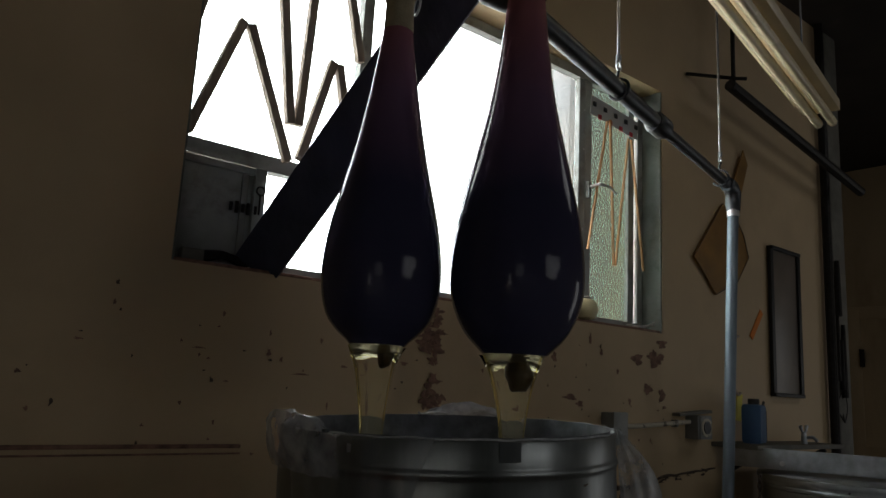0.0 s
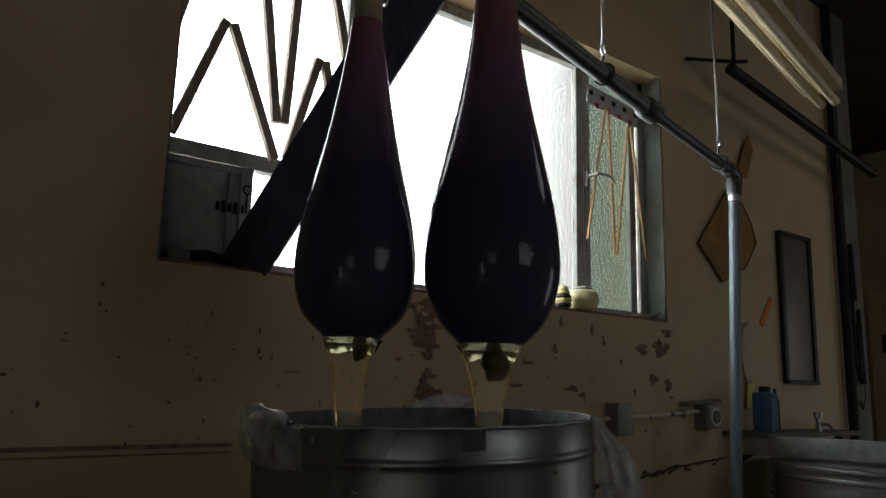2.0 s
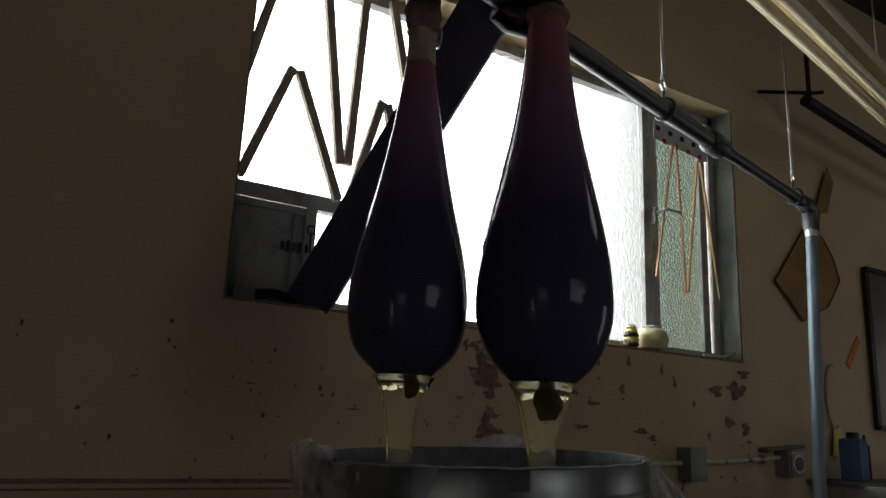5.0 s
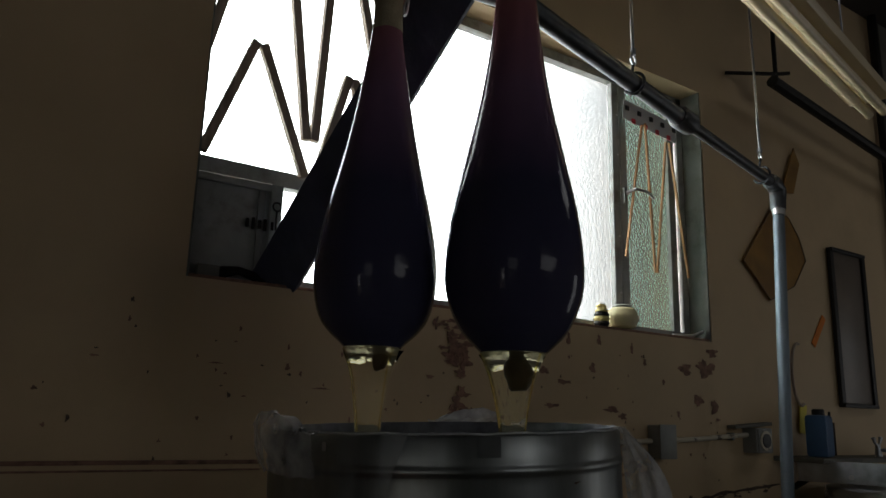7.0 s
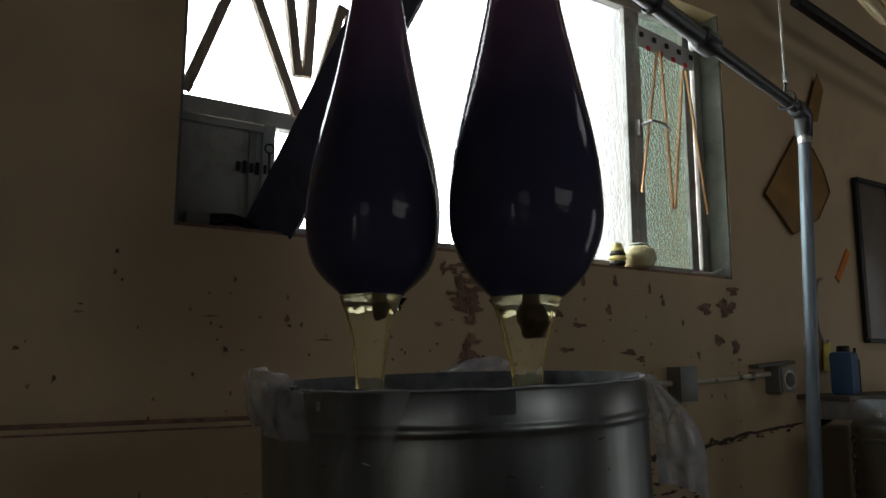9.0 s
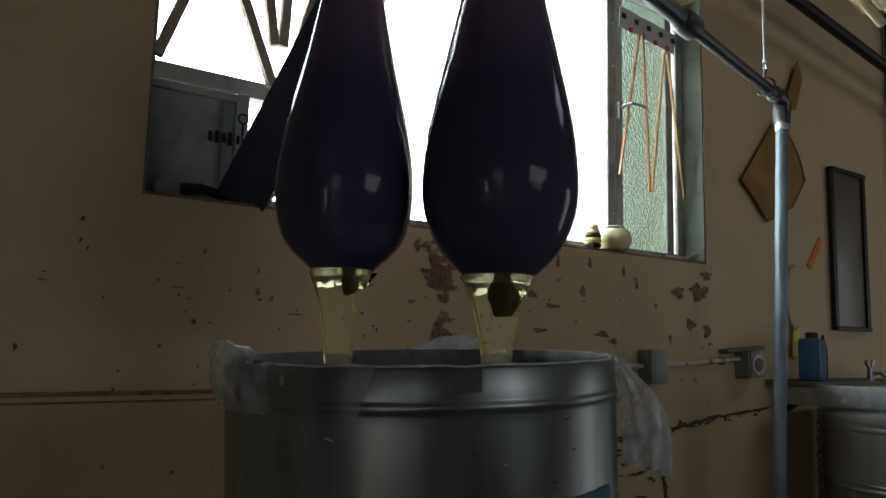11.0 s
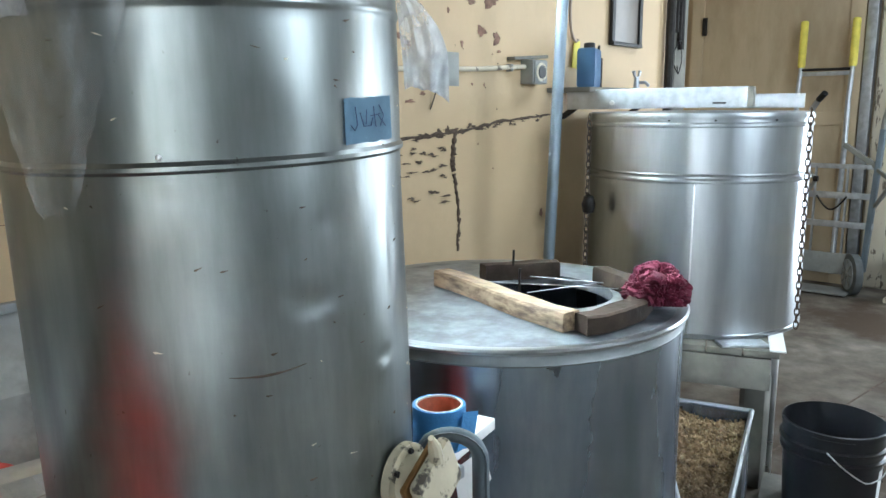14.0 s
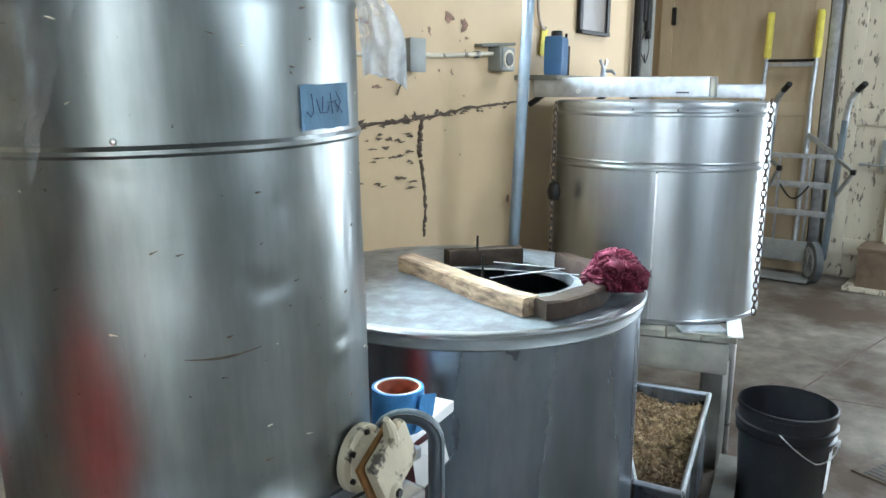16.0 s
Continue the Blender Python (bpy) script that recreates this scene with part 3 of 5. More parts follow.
# ---- the window ----
win = thing("window_1", I4, "wide grey steel window with textured panes, lit from outside", "window", kind="structure")
FY = 1.485
for name, a, b, w in (("window_frame", (WX0, WZ0 + .02), (WX1, WZ0 + .02), .036), ("window_frame", (WX0, WZ1 - .018), (WX1, WZ1 - .018), .036),
                      ("window_frame", (WX0 + .012, WZ0), (WX0 + .012, WZ1), .024), ("window_frame", (WX1 - .018, WZ0), (WX1 - .018, WZ1), .036),
                      ("mullion", (1.487, WZ0), (1.487, WZ1), .030), ("mullion", (2.452, WZ0), (2.452, WZ1), .024), ("mullion", (2.492, WZ0), (2.492, WZ1), .018),
                      ("mullion", (2.755, WZ0 + .03), (2.755, WZ1), .018), ("transom", (WX0, 2.100), (1.487, 2.100), .042)):
    part(name, bar((a[0], FY, a[1]), (b[0], FY, b[1]), (.036, w) if a[1] == b[1] else (.036, w), up=(0, 1, 0) if a[1] != b[1] else (0, 0, 1)), WINFRAME, win)
part("window_sill", box((WX1 - WX0 - .004, .125, .010), ((WX0 + WX1) / 2, WY + .068, WZ0 + .004), .002), BARE, win, "dirty worn sill")


def pane(x0, x1, z0, z1, material):
    ob = part("pane", box((x1 - x0, .005, z1 - z0), ((x0 + x1) / 2, FY + .008, (z0 + z1) / 2)), material, win, "textured glass pane")
    ob.visible_shadow = False


pane(WX0 + .022, 1.474, 2.118, WZ1 - .03, GLASS)
pane(1.21, 1.474, WZ0 + .035, 2.08, GLASS)
pane(1.500, 2.442, WZ0 + .035, WZ1 - .03, GLASS)
pane(2.500, 2.748, WZ0 + .035, WZ1 - .03, GLASSDIM)
# blanking board with a hasp, in the lower corner
for name, bm in (("reveal", box((.006, WT - .006, WZ1 - WZ0), (WX1 - .003, WY + WT / 2, (WZ0 + WZ1) / 2), .001)), ("reveal", box((.006, WT - .006, WZ1 - WZ0), (WX0 + .003, WY + WT / 2, (WZ0 + WZ1) / 2), .001))):
    part(name, bm, REVEAL, win, "grimy grey-green painted reveal")
board = thing("blanking_board", I4, "grey painted board filling the lower window corner, with a hook", "board")
part("panel", box((.215, .012, .255), (1.085, FY - .026, 1.945), .002), WINFRAME, board)
part("batten", box((.030, .014, .255), (1.186, FY - .039, 1.945), .002), WINFRAME, board)
part("batten", box((.200, .012, .018), (1.085, FY - .038, 2.062), .002), WINFRAME, board)
part("stile", box((.018, .006, .24), (1.150, FY - .036, 1.945), .002), GREYBOX, board)
for i, x in enumerate((1.115, 1.13, 1.146, 1.16, 1.178)):
    part("hasp", box((.008, .006, .030 if i % 2 else .022), (x, FY - .044, 1.965), .002), IRON, board)
part("hook", tube(arc((1.186, FY - .050, 2.015), .011, 0, 360, 14)[:-1], .0022, 6, closed=True), IRON, board)
part("hook", tube([(1.186, FY - .050, 2.004), (1.186, FY - .050, 1.955)], .0024, 6), IRON, board)
solo("sill_clutter", tube([(1.01, 1.43, 1.822), (1.06, 1.42, 1.832), (1.10, 1.43, 1.842), (1.16, 1.44, 1.83), (1.20, 1.43, 1.845)], [.010, .014, .010, .013, .008], 8), IRON, I4,
     "dark rusty tool lying on the sill", "tool")
solo("sill_block", box((.05, .03, .03), (1.02, 1.41, 1.826), .003), GREYWOOD, I4, "small grey wooden block on the sill", "block")

# laths fixed in zigzag over the left panes, and thin sticks in the casement
for a, b in (((1.045, 2.70), (.965, 2.33)), ((1.103, 2.445), (.992, 2.125)), ((1.122, 2.442), (1.258, 2.112)), ((1.180, 2.735), (1.256, 2.212)), ((1.302, 2.745), (1.279, 2.214)),
             ((1.370, 2.423), (1.292, 2.125)), ((1.388, 2.420), (1.455, 2.13)), ((1.385, 2.745), (1.455, 2.45))):
    solo("wood_lath", bar((a[0], 1.452, a[1]), (b[0], 1.452, b[1]), (.024, .020), up=(0, 1, 0)), LATH, I4, "weathered wooden lath fixed across the window pane", "lath", "zigzag laths in the window")
for a, b in (((2.555, 2.58), (2.452, 2.075)), ((2.572, 2.59), (2.601, 2.037)), ((2.685, 2.545), (2.611, 2.037)), ((2.702, 2.545), (2.784, 2.04))):
    solo("thin_stick", bar((a[0], 1.44, a[1]), (b[0], 1.44, b[1]), (.006, .009), up=(0, 1, 0), bevel=.001), STICK, I4, "thin pale pine stick hung in the casement", "stick", "sticks in the casement")
card = thing("printed_card", I4, "red and white printed card strip over the casement", "card")
part("card", box((.29, .002, .075), (2.615, 1.452, 2.612), turn=Matrix.Rotation(radians(6), 3, "Y")), PAPER, card)
for i in range(9):
    part("print_mark", box((.020, .002, .018), (2.49 + .032 * i, 1.449, 2.612 + .020 * (-1) ** i - .003 * i), .002), REDPAINT if i % 2 else BLACK, card)
part("window_latch", tube([(2.478, 1.455, 2.31), (2.49, 1.42, 2.318), (2.53, 1.405, 2.312), (2.56, 1.40, 2.29)], [.007, .006, .005, .004], 8), ALU, win, "pale metal latch handle")
part("latch_plate", box((.016, .016, .06), (2.476, 1.46, 2.30), .003), GREYBOX, win)
part("stay_arm", tube([(2.70, 1.455, 1.828), (2.765, 1.42, 1.826), (2.80, 1.40, 1.842)], .005, 8), ALU, win)
for z in (1.95, 2.15, 2.45, 2.6):
    part("rivet", lathe([(.003, 0), (.003, .002), (.0, .003)], 8, (0, 0, 0)), ALU, win).matrix_local = pose(2.452, FY - .019, z, 90)

# the dark plank that leans across the window
solo("leaning_plank", bar((1.188, 1.425, 1.822), (1.293, .740, 2.450), (.112, .034), up=(.64, .66, .40)), PLANK, I4, "dark stained plank leaning across the window", "plank")

# ---- ceramic beehive and bee on the sill ----
hive = thing("ceramic_beehive", pose(2.385, 1.405, WZ0 + .010, 0, 0, 20), "small cream ceramic beehive pot on the sill", "ornament")
part("body", lathe([(.028, 0), (.044, .006), (.052, .024), (.053, .04), (.048, .058), (.038, .068), (.030, .070)], 28, wobble=lambda a, z: .0012 * math.sin(14 * a) * math.sin(z * 420)), SKEP, hive)
part("lid", lathe([(.031, .070), (.033, .074), (.026, .079), (.0, .081)], 24), GREYBOX, hive)
part("door_mark", lathe([(.009, 0), (.009, .003), (.0, .004)], 14), BLACK, hive).matrix_local = pose(.030, -.042, .035, 90, 0, 35)
bee = thing("ceramic_bee", pose(2.290, 1.405, WZ0 + .010), "yellow and black striped ceramic bee figure", "ornament")
for z, r, m in ((.010, .026, BLACK), (.024, .028, BEEYELLOW), (.038, .026, BLACK), (.050, .023, BEEYELLOW), (.064, .018, BEEYELLOW)):
    part("stripe" if z < .06 else "head", lathe([(0, -.009), (r * .8, -.008), (r, 0), (r * .8, .008), (0, .010)], 18, (0, 0, z)), m, bee)

# ---- pipe rack with the post, rods and strainer bags ----
PE, PW = Vector((2.77, 1.065, 2.300)), Vector((1.13, .672, 2.318))
pd = (PW - PE).normalized()
rack = thing("pipe_rack", I4, "grey galvanised pipe rail with a post, hung by rods", "pipe rack")
mid = Vector((2.08, .900, 2.304))
part("rail", tube([PE + pd * .02, mid], .0165, 16), PIPE, rack)
part("rail", tube([mid, PW], .0215, 16), PIPE, rack)
part("coupling", tube([mid - pd * .045, mid - pd * .04, mid + pd * .02, mid + pd * .03], [.020, .031, .031, .024], 18), PIPE, rack)
part("elbow", tube([PE + pd * .06, PE + pd * .055, PE + pd * .02, PE + Vector((.012, .003, -.015)), Vector((2.765, 1.06, 2.245)), Vector((2.765, 1.06, 2.215))], [.020, .026, .027, .028, .026, .024], 16), PIPE, rack)
part("post_collar", tube([(2.763, 1.059, 2.225), (2.762, 1.058, 2.195)], .0215, 16), ALU, rack)
part("post", tube([(2.763, 1.059, 2.21), (2.668, 1.092, 0.0)], .0185, 18), POSTMAT, rack, "pale galvanised post")
part("flange", lathe([(.05, 0), (.05, .006), (.026, .010), (.026, .03)], 18, (2.668, 1.092, 0)), GALV, rack)


def rod(at, top):
    th = thing("hanger_rod", I4, "thin zinc hanger rod with a hook round the pipe", "hanger", "pipe hangers")
    a = Vector(at)
    part("rod", tube([a + Vector((0, 0, .075)), Vector(top)], .0042, 8), ALU, th)
    part("eye", tube(arc(a + Vector((0, 0, .062)), .012, 0, 360, 12, u=pd)[:-1], .0032, 6, closed=True), ALU, th)
    part("hook", tube(arc(a, .027, -150, 100, 12, u=Vector((-pd.y, pd.x, 0))) + [a + Vector((0, 0, .055))], .004, 6), PIPE, th)
    part("nut", tube([a + Vector((0, 0, .075)), a + Vector((0, 0, .09))], .0075, 6), GALV, th)
    return th


rod((1.822, .838, 2.309), (1.80, .83, H))
rod((2.640, 1.034, 2.302), (2.62, 1.03, H))
# manifold over the bags
mani = thing("honey_manifold", I4, "dark pipe fittings that feed the two strainer bags", "pipe fitting")
part("tee", tube([PW + Vector((.02, 0, 0)), PW, PW + Vector((-.02, .06, .01)), (1.124, .809, 2.345)], [.022, .030, .027, .027], 14), PIPE, mani)
part("spout", tube([(1.124, .809, 2.37), (1.124, .809, 2.33), (1.124, .808, 2.285)], [.030, .034, .027], 14), PIPE, mani)
part("spout", tube([(1.302, .695, 2.33), (1.304, .672, 2.312), (1.305, .655, 2.295), (1.305, .652, 2.27)], [.028, .033, .033, .029], 14), PIPE, mani)
part("valve_body", tube([(1.22, .705, 2.30), (1.25, .700, 2.292), (1.285, .690, 2.285), (1.31, .680, 2.27)], [.022, .032, .030, .020], 12), IRON, mani)
part("valve_lever", bar((1.235, .690, 2.275), (1.315, .660, 2.265), (.010, .006)), IRON, mani)


def strainer(name, at, profile, knot, seed):
    th = thing(name, pose(*at), "dark honey-filled nylon strainer bag, dripping over the tank", "strainer bag", "strainer bags")
    r0 = random.Random(seed)
    ph = r0.uniform(0, 6)
    z0 = profile[-1][1]
    fine = []
    for (ra, za), (rb, zb) in zip(profile, profile[1:]):
        for k in range(4):
            s = k / 4
            fine.append((ra + (rb - ra) * s, za + (zb - za) * s))
    fine.append(profile[-1])
    part("bag", lathe(fine, 56, cap=True, wobble=lambda a, z: .0010 * math.sin(2 * a + ph) + .0006 * math.sin(5 * a + 9 * z)), BAG, th)
    return th


def smooth_profile(rows):
    """Rounds off a coarse (height, radius) table by a Catmull-Rom curve."""
    out = []
    for i in range(len(rows) - 1):
        p0, p1, p2, p3 = (rows[max(0, min(len(rows) - 1, i + k))] for k in (-1, 0, 1, 2))
        for s in (0, .33, .66):
            h = [.5 * (2 * b + (c - a) * s + (2 * a - 5 * b + 4 * c - d) * s * s + (3 * b - a - 3 * c + d) * s ** 3) for a, b, c, d in zip(p0, p1, p2, p3)]
            out.append((h[1], h[0]))
    out.append((rows[-1][1], rows[-1][0]))
    return out


B1, B2 = (1.124, .806, 1.62), (1.301, .655, 1.615)
bag1 = strainer("strainer_bag", B1, smooth_profile([(.004, .048), (.012, .056), (.028, .074), (.052, .091), (.092, .1015), (.145, .103), (.218, .093), (.322, .069), (.425, .049), (.53, .033), (.575, .0275)]), 0, 1)
bag2 = strainer("strainer_bag", B2, smooth_profile([(.004, .055), (.014, .066), (.034, .085), (.064, .102), (.107, .1145), (.160, .1155), (.234, .107), (.339, .085), (.445, .062), (.55, .046), (.66, .035)]), 0, 2)
part("neck", lathe([(.0275, .575), (.026, .60), (.0255, .63), (.027, .648)], 32, wobble=lambda a, z: .0008 * math.sin(7 * a)), CLOTH, bag1, "pale empty cloth neck above the honey")
part("tie", lathe([(.028, .64), (.034, .652), (.033, .668), (.036, .68), (.030, .70)], 28, wobble=lambda a, z: .004 * math.sin(4 * a + 30 * z)), CANVAS, bag1, "stained cloth tie round the neck")
part("clamp_ring", tube(arc((.030, -.012, .635), .018, 0, 360, 14, u=(.3, .95, 0))[:-1], .0025, 6, closed=True), GALV, bag1)
part("tie", lathe([(.035, .655), (.040, .665), (.037, .68)], 28, wobble=lambda a, z: .003 * math.sin(5 * a)), CANVAS, bag2, "dark cloth tie under the spout")
part("knot", tube([(.004, -.010, .030), (.004, -.012, .004), (.006, -.016, -.012), (.002, -.018, -.026), (-.002, -.016, -.034)], [.013, .009, .013, .010, .003], 12), KNOTMAT, bag1, "tied-off dark cloth knot under the bag")
part("knot", tube([(.000, -.006, .030), (-.002, -.010, .004), (-.004, -.012, -.016), (.000, -.014, -.032), (-.004, -.012, -.046), (-.014, -.010, -.054)], [.014, .010, .020, .023, .017, .004], 14), KNOTMAT, bag2, "lumpy tied-off brown cloth knot under the bag")


def stream(at, rows, ph):
    """Honey that falls from a bag: a clear sheet, with thicker golden strands down its edges."""
    th = thing("honey_stream", pose(*at), "pale golden sheet of honey pouring from the bag", "honey", "honey streams")
    fine = [(r, z) for r, z in smooth_profile([(z, r) for r, z in rows])]
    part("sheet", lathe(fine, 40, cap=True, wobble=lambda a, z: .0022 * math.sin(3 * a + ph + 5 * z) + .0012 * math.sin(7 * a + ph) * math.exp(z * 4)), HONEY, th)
    for az, k in ((152, .9), (-75, .45)):
        part("strand", tube([(r * math.cos(radians(az - 60 * z)), r * math.sin(radians(az - 60 * z)), z) for r, z in fine[:16]], [.0044 * k - .0014 * k * i / 16 for i in range(16)], 8), STRAND, th, "thicker golden strand")
    def curtain(inner):
        """Wedge of clear honey added on the window side, just under the bag; it thins downwards and bends window light
        forward.
        """
        def point(u, v):
            a = radians(-4 + 118 * u)
            z = .003 - (.019 + .002 * math.sin(9 * u + ph) + .002 * math.sin(21 * u)) * v
            r = fine[0][0] + (.001 if inner else .0015 + .012 * (1 - v) ** 1.5)
            return (r * math.cos(a), r * math.sin(a), z)
        return point
    wedge = sheet_from(curtain(True), 44, 10)
    join(wedge, sheet_from(curtain(False), 44, 10))
    bmesh.ops.bridge_loops(wedge, edges=[e for e in wedge.edges if e.is_boundary])
    part("lip", wedge, LIP, th, "clear honey wedge under the bag, shaped to catch window light")
    return th


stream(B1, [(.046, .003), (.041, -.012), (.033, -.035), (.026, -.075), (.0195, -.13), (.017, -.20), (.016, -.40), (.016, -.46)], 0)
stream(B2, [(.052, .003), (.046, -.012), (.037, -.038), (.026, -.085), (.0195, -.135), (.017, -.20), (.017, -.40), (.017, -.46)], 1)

# ---- the tall honey tank ----
tilt = Vector((-.036, -.002, 1)).normalized()
TM = Matrix.Translation((1.228, .705, .785)) @ Vector((0, 0, 1)).rotation_difference(tilt).to_matrix().to_4x4()
R = .267
tank = thing("honey_tank", TM, "dented tall stainless honey tank with a plastic liner", "tank")
DENTS = [(-101, .322, .075, .015, .0030), (-96, .306, .05, .012, -.0018), (-107, .338, .035, .012, .0016), (-75, .222, .06, .010, .0016), (-76, .205, .07, .012, -.002), (-68, .36, .03, .05, .0012), (-134, .462, .05, .008, .0009), (-140, .475, .04, .008, .0007), (-96, .42, .03, .014, .0014), (-78, .46, .10, .10, .0015), (-120, .58, .22, .07, .003), (-60, .25, .10, .03, .0015), (-135, .36, .2, .08, .003), (-92, .16, .25, .06, .002), (-150, .15, .2, .05, .003), (-110, .52, .14, .04, .003)]


def dented(a, z):
    k = .0012 * math.sin(2 * a + 1.3) + .0006 * math.sin(5 * a + 7 * z) + .0005 * math.sin(9 * a - 16 * z)
    p = Vector((math.cos(a), math.sin(a), z * 2.4))
    k += .0007 * noise.noise(p * 2.6) + .0003 * noise.noise(p * 7.5)
    for da, dz, wa, wz, depth in DENTS:
        d = (a - radians(da) + math.pi) % (2 * math.pi) - math.pi
        k -= depth * math.exp(-(d / wa) ** 2 - ((z - dz) / wz) ** 2)
    return k


HT = .714
prof = [(R - .02, .0), (R - .004, .0), (R, .006)] + [(R, .006 + (.488 - .006) * i / 64) for i in range(1, 65)]
prof += [(R + .004, .492), (R + .004, .497), (R, .502)] + [(R, .500 + .150 * i / 9) for i in range(1, 10)]
prof += [(R + .0026 * math.sin(math.pi * i / 8) ** 2, .661 + .018 * i / 8) for i in range(9)] + [(R, HT - .003), (R - .002, HT), (R - .005, HT - .004), (R - .005, HT - .18)]
part("shell", lathe(prof, 240, wobble=dented), OLDSTEEL, tank)
part("base", lathe([(0, .012), (R - .006, .012), (R - .006, .016), (0, .016)], 48), STEELDARK, tank)
# honey surface coloured near black, for the shade inside the tank
part("honey_fill", lathe([(0, .24), (R - .008, .24), (R - .008, .25), (0, .252)], 48), DRIFTDARK, tank, "surface of the honey in the tank")
part("inner_liner", lathe([(R - .010, .25), (R - .011, HT - .01), (R - .009, HT + .003)], 90,
                          wobble=lambda a, z: .0016 * math.sin(23 * a + 20 * z) + .0012 * math.sin(41 * a)), mat("bunched_grey_liner", (.16, .17, .18), .4, vary=.4, scale=30, bump=.5, bscale=70), tank, "bunched liner inside the rim")
def rim_box(name, az, size, z, out, material, label=""):
    c, s_ = math.cos(radians(az)), math.sin(radians(az))
    return part(name, box(size, ((R + out) * c, (R + out) * s_, z), .002, turn=Matrix.Rotation(radians(az), 3, "Z")), material, tank, label)


rim_box("rim_clip", -172, (.010, .017, .040), HT - .012, .004, CLIPMAT, "dark spring clip that holds the liner")
rim_box("rim_clip", -168, (.008, .008, .034), HT - .010, .005, CLIPMAT)
rim_box("rim_clip", -176, (.014, .006, .052), HT - .018, .004, CLIPMAT)
rim_box("tape_patch", 20, (.003, .03, .018), HT - .009, .001, GREYBOX)
part("weld_spot", lathe([(0, 0), (.004, .001), (0, .003)], 8), ALU, tank).matrix_local = pose(R * math.cos(radians(-135)), R * math.sin(radians(-135)), .507, 90, 0, -45)


def sheet_on_tank(a0, a1, z0, z1, lift, n=10, m=6, ragged_by=0.0, seed=0, offset=None):
    """A thin sheet that follows the tank's wall between two bearings and heights."""
    own = bmesh.new()
    rr = random.Random(seed)
    grid = []
    for j in range(m + 1):
        row = []
        for i in range(n + 1):
            a = radians(a0 + (a1 - a0) * i / n)
            z = z0 + (z1 - z0) * j / m + (rr.uniform(-1, 1) * ragged_by if j in (0, m) or i in (0, n) else 0)
            k = R + lift + (offset(i / n, j / m) if offset else 0) + dented(a, z) * (0 if offset else 1)
            row.append(own.verts.new((k * math.cos(a), k * math.sin(a), z)))
        grid.append(row)
    for j in range(m):
        for i in range(n):
            own.faces.new((grid[j][i], grid[j][i + 1], grid[j + 1][i + 1], grid[j + 1][i]))
    bmesh.ops.solidify(own, geom=own.faces[:], thickness=.0006)
    return own


part("rim_patch", sheet_on_tank(-116.3, -109.7, HT - .027, HT - .002, .0010, seed=5), SKIRT, tank, "dull grey patch over the rim")
part("bare_spot", sheet_on_tank(-160.2, -158.8, HT - .021, HT - .010, .0008, ragged_by=.001, seed=6), PAPER, tank, "white bare spot under the rim")
tape = part("tape_label", sheet_on_tank(-88, -64, .508, .563, .0022, ragged_by=.0012, seed=3), LABELTAPE, tank, "blue paper tape label with pen marks")


def on_tank(a, z, lift=.0036):
    a = radians(a)
    k = R + lift + dented(a, z)
    return (k * math.cos(a), k * math.sin(a), z)


for stroke in ([(-84, .552), (-83.4, .530), (-84.6, .524), (-86, .530)], [(-82, .545), (-80.5, .528), (-77, .528), (-76, .538)], [(-79, .548), (-79.4, .530)], [(-75.5, .552), (-74.5, .526)],
               [(-77, .540), (-72, .542)], [(-72.5, .553), (-70, .540), (-72, .527)], [(-73, .540), (-69, .526)]):
    part("pen_stroke", tube([on_tank(a, z) for a, z in stroke], .0006, 5), INK, tape)
for i in range(44):     # smears and scratches
    r1 = random.Random(900 + i)
    a, z = r1.uniform(-165, -50), r1.uniform(.03, .68)
    ln, th = r1.uniform(.5, 2.6), r1.uniform(-.004, .004)
    part("smear", tube([on_tank(a + ln * k / 4, z + th * k / 4, .0004) for k in range(5)], [.0003, r1.uniform(.0006, .0022), r1.uniform(.0006, .0018), .0007, .0003], 5, flat=.4), CRACK if i % 3 else WHITEPAINT, tank)
part("crease", tube([on_tank(a, .252 - .005 * math.cos(radians((a + 114) * 8)), .0003) for a in range(-124, -103, 2)], [.0004, .0010, .0012, .0016, .0020, .0022, .0020, .0014, .0012, .0010, .0004], 5, flat=.5), CRACK, tank)

# clear film hanging over the rim
film = thing("plastic_liner", TM, "clear crumpled plastic liner folded over the tank rim", "plastic film")


def crumple(i, j, amp, seed):
    return amp * (noise.noise(Vector((i * 5, j * 5, seed))) + .5 * noise.noise(Vector((i * 13, j * 13, seed + 4))))


def flap(a0, a1, top, low, out, seed, n=26, m=26, up=0.0, taper=.5):
    own = bmesh.new()
    grid = []
    for j in range(m + 1):
        v = j / m
        row = []
        for i in range(n + 1):
            u = i / n
            shrink = 1 - taper * v
            a = radians((a0 + a1) / 2 + (u - .5) * (a1 - a0) * shrink)
            z = top + up * math.sin(math.pi * min(1, v * 2.2)) * math.sin(math.pi * u) + (low - top) * v + crumple(u, v, .008, seed + 9)
            k = R + .004 + out * math.sin(math.pi * min(1, v * 1.05)) ** .8 * (.6 + .4 * math.sin(math.pi * u)) + abs(crumple(u, v, .010, seed)) * (1 if v > .04 else 0)
            row.append(own.verts.new((k * math.cos(a), k * math.sin(a), z)))
        grid.append(row)
    for j in range(m):
        for i in range(n):
            own.faces.new((grid[j][i], grid[j][i + 1], grid[j + 1][i + 1], grid[j + 1][i]))
    return own


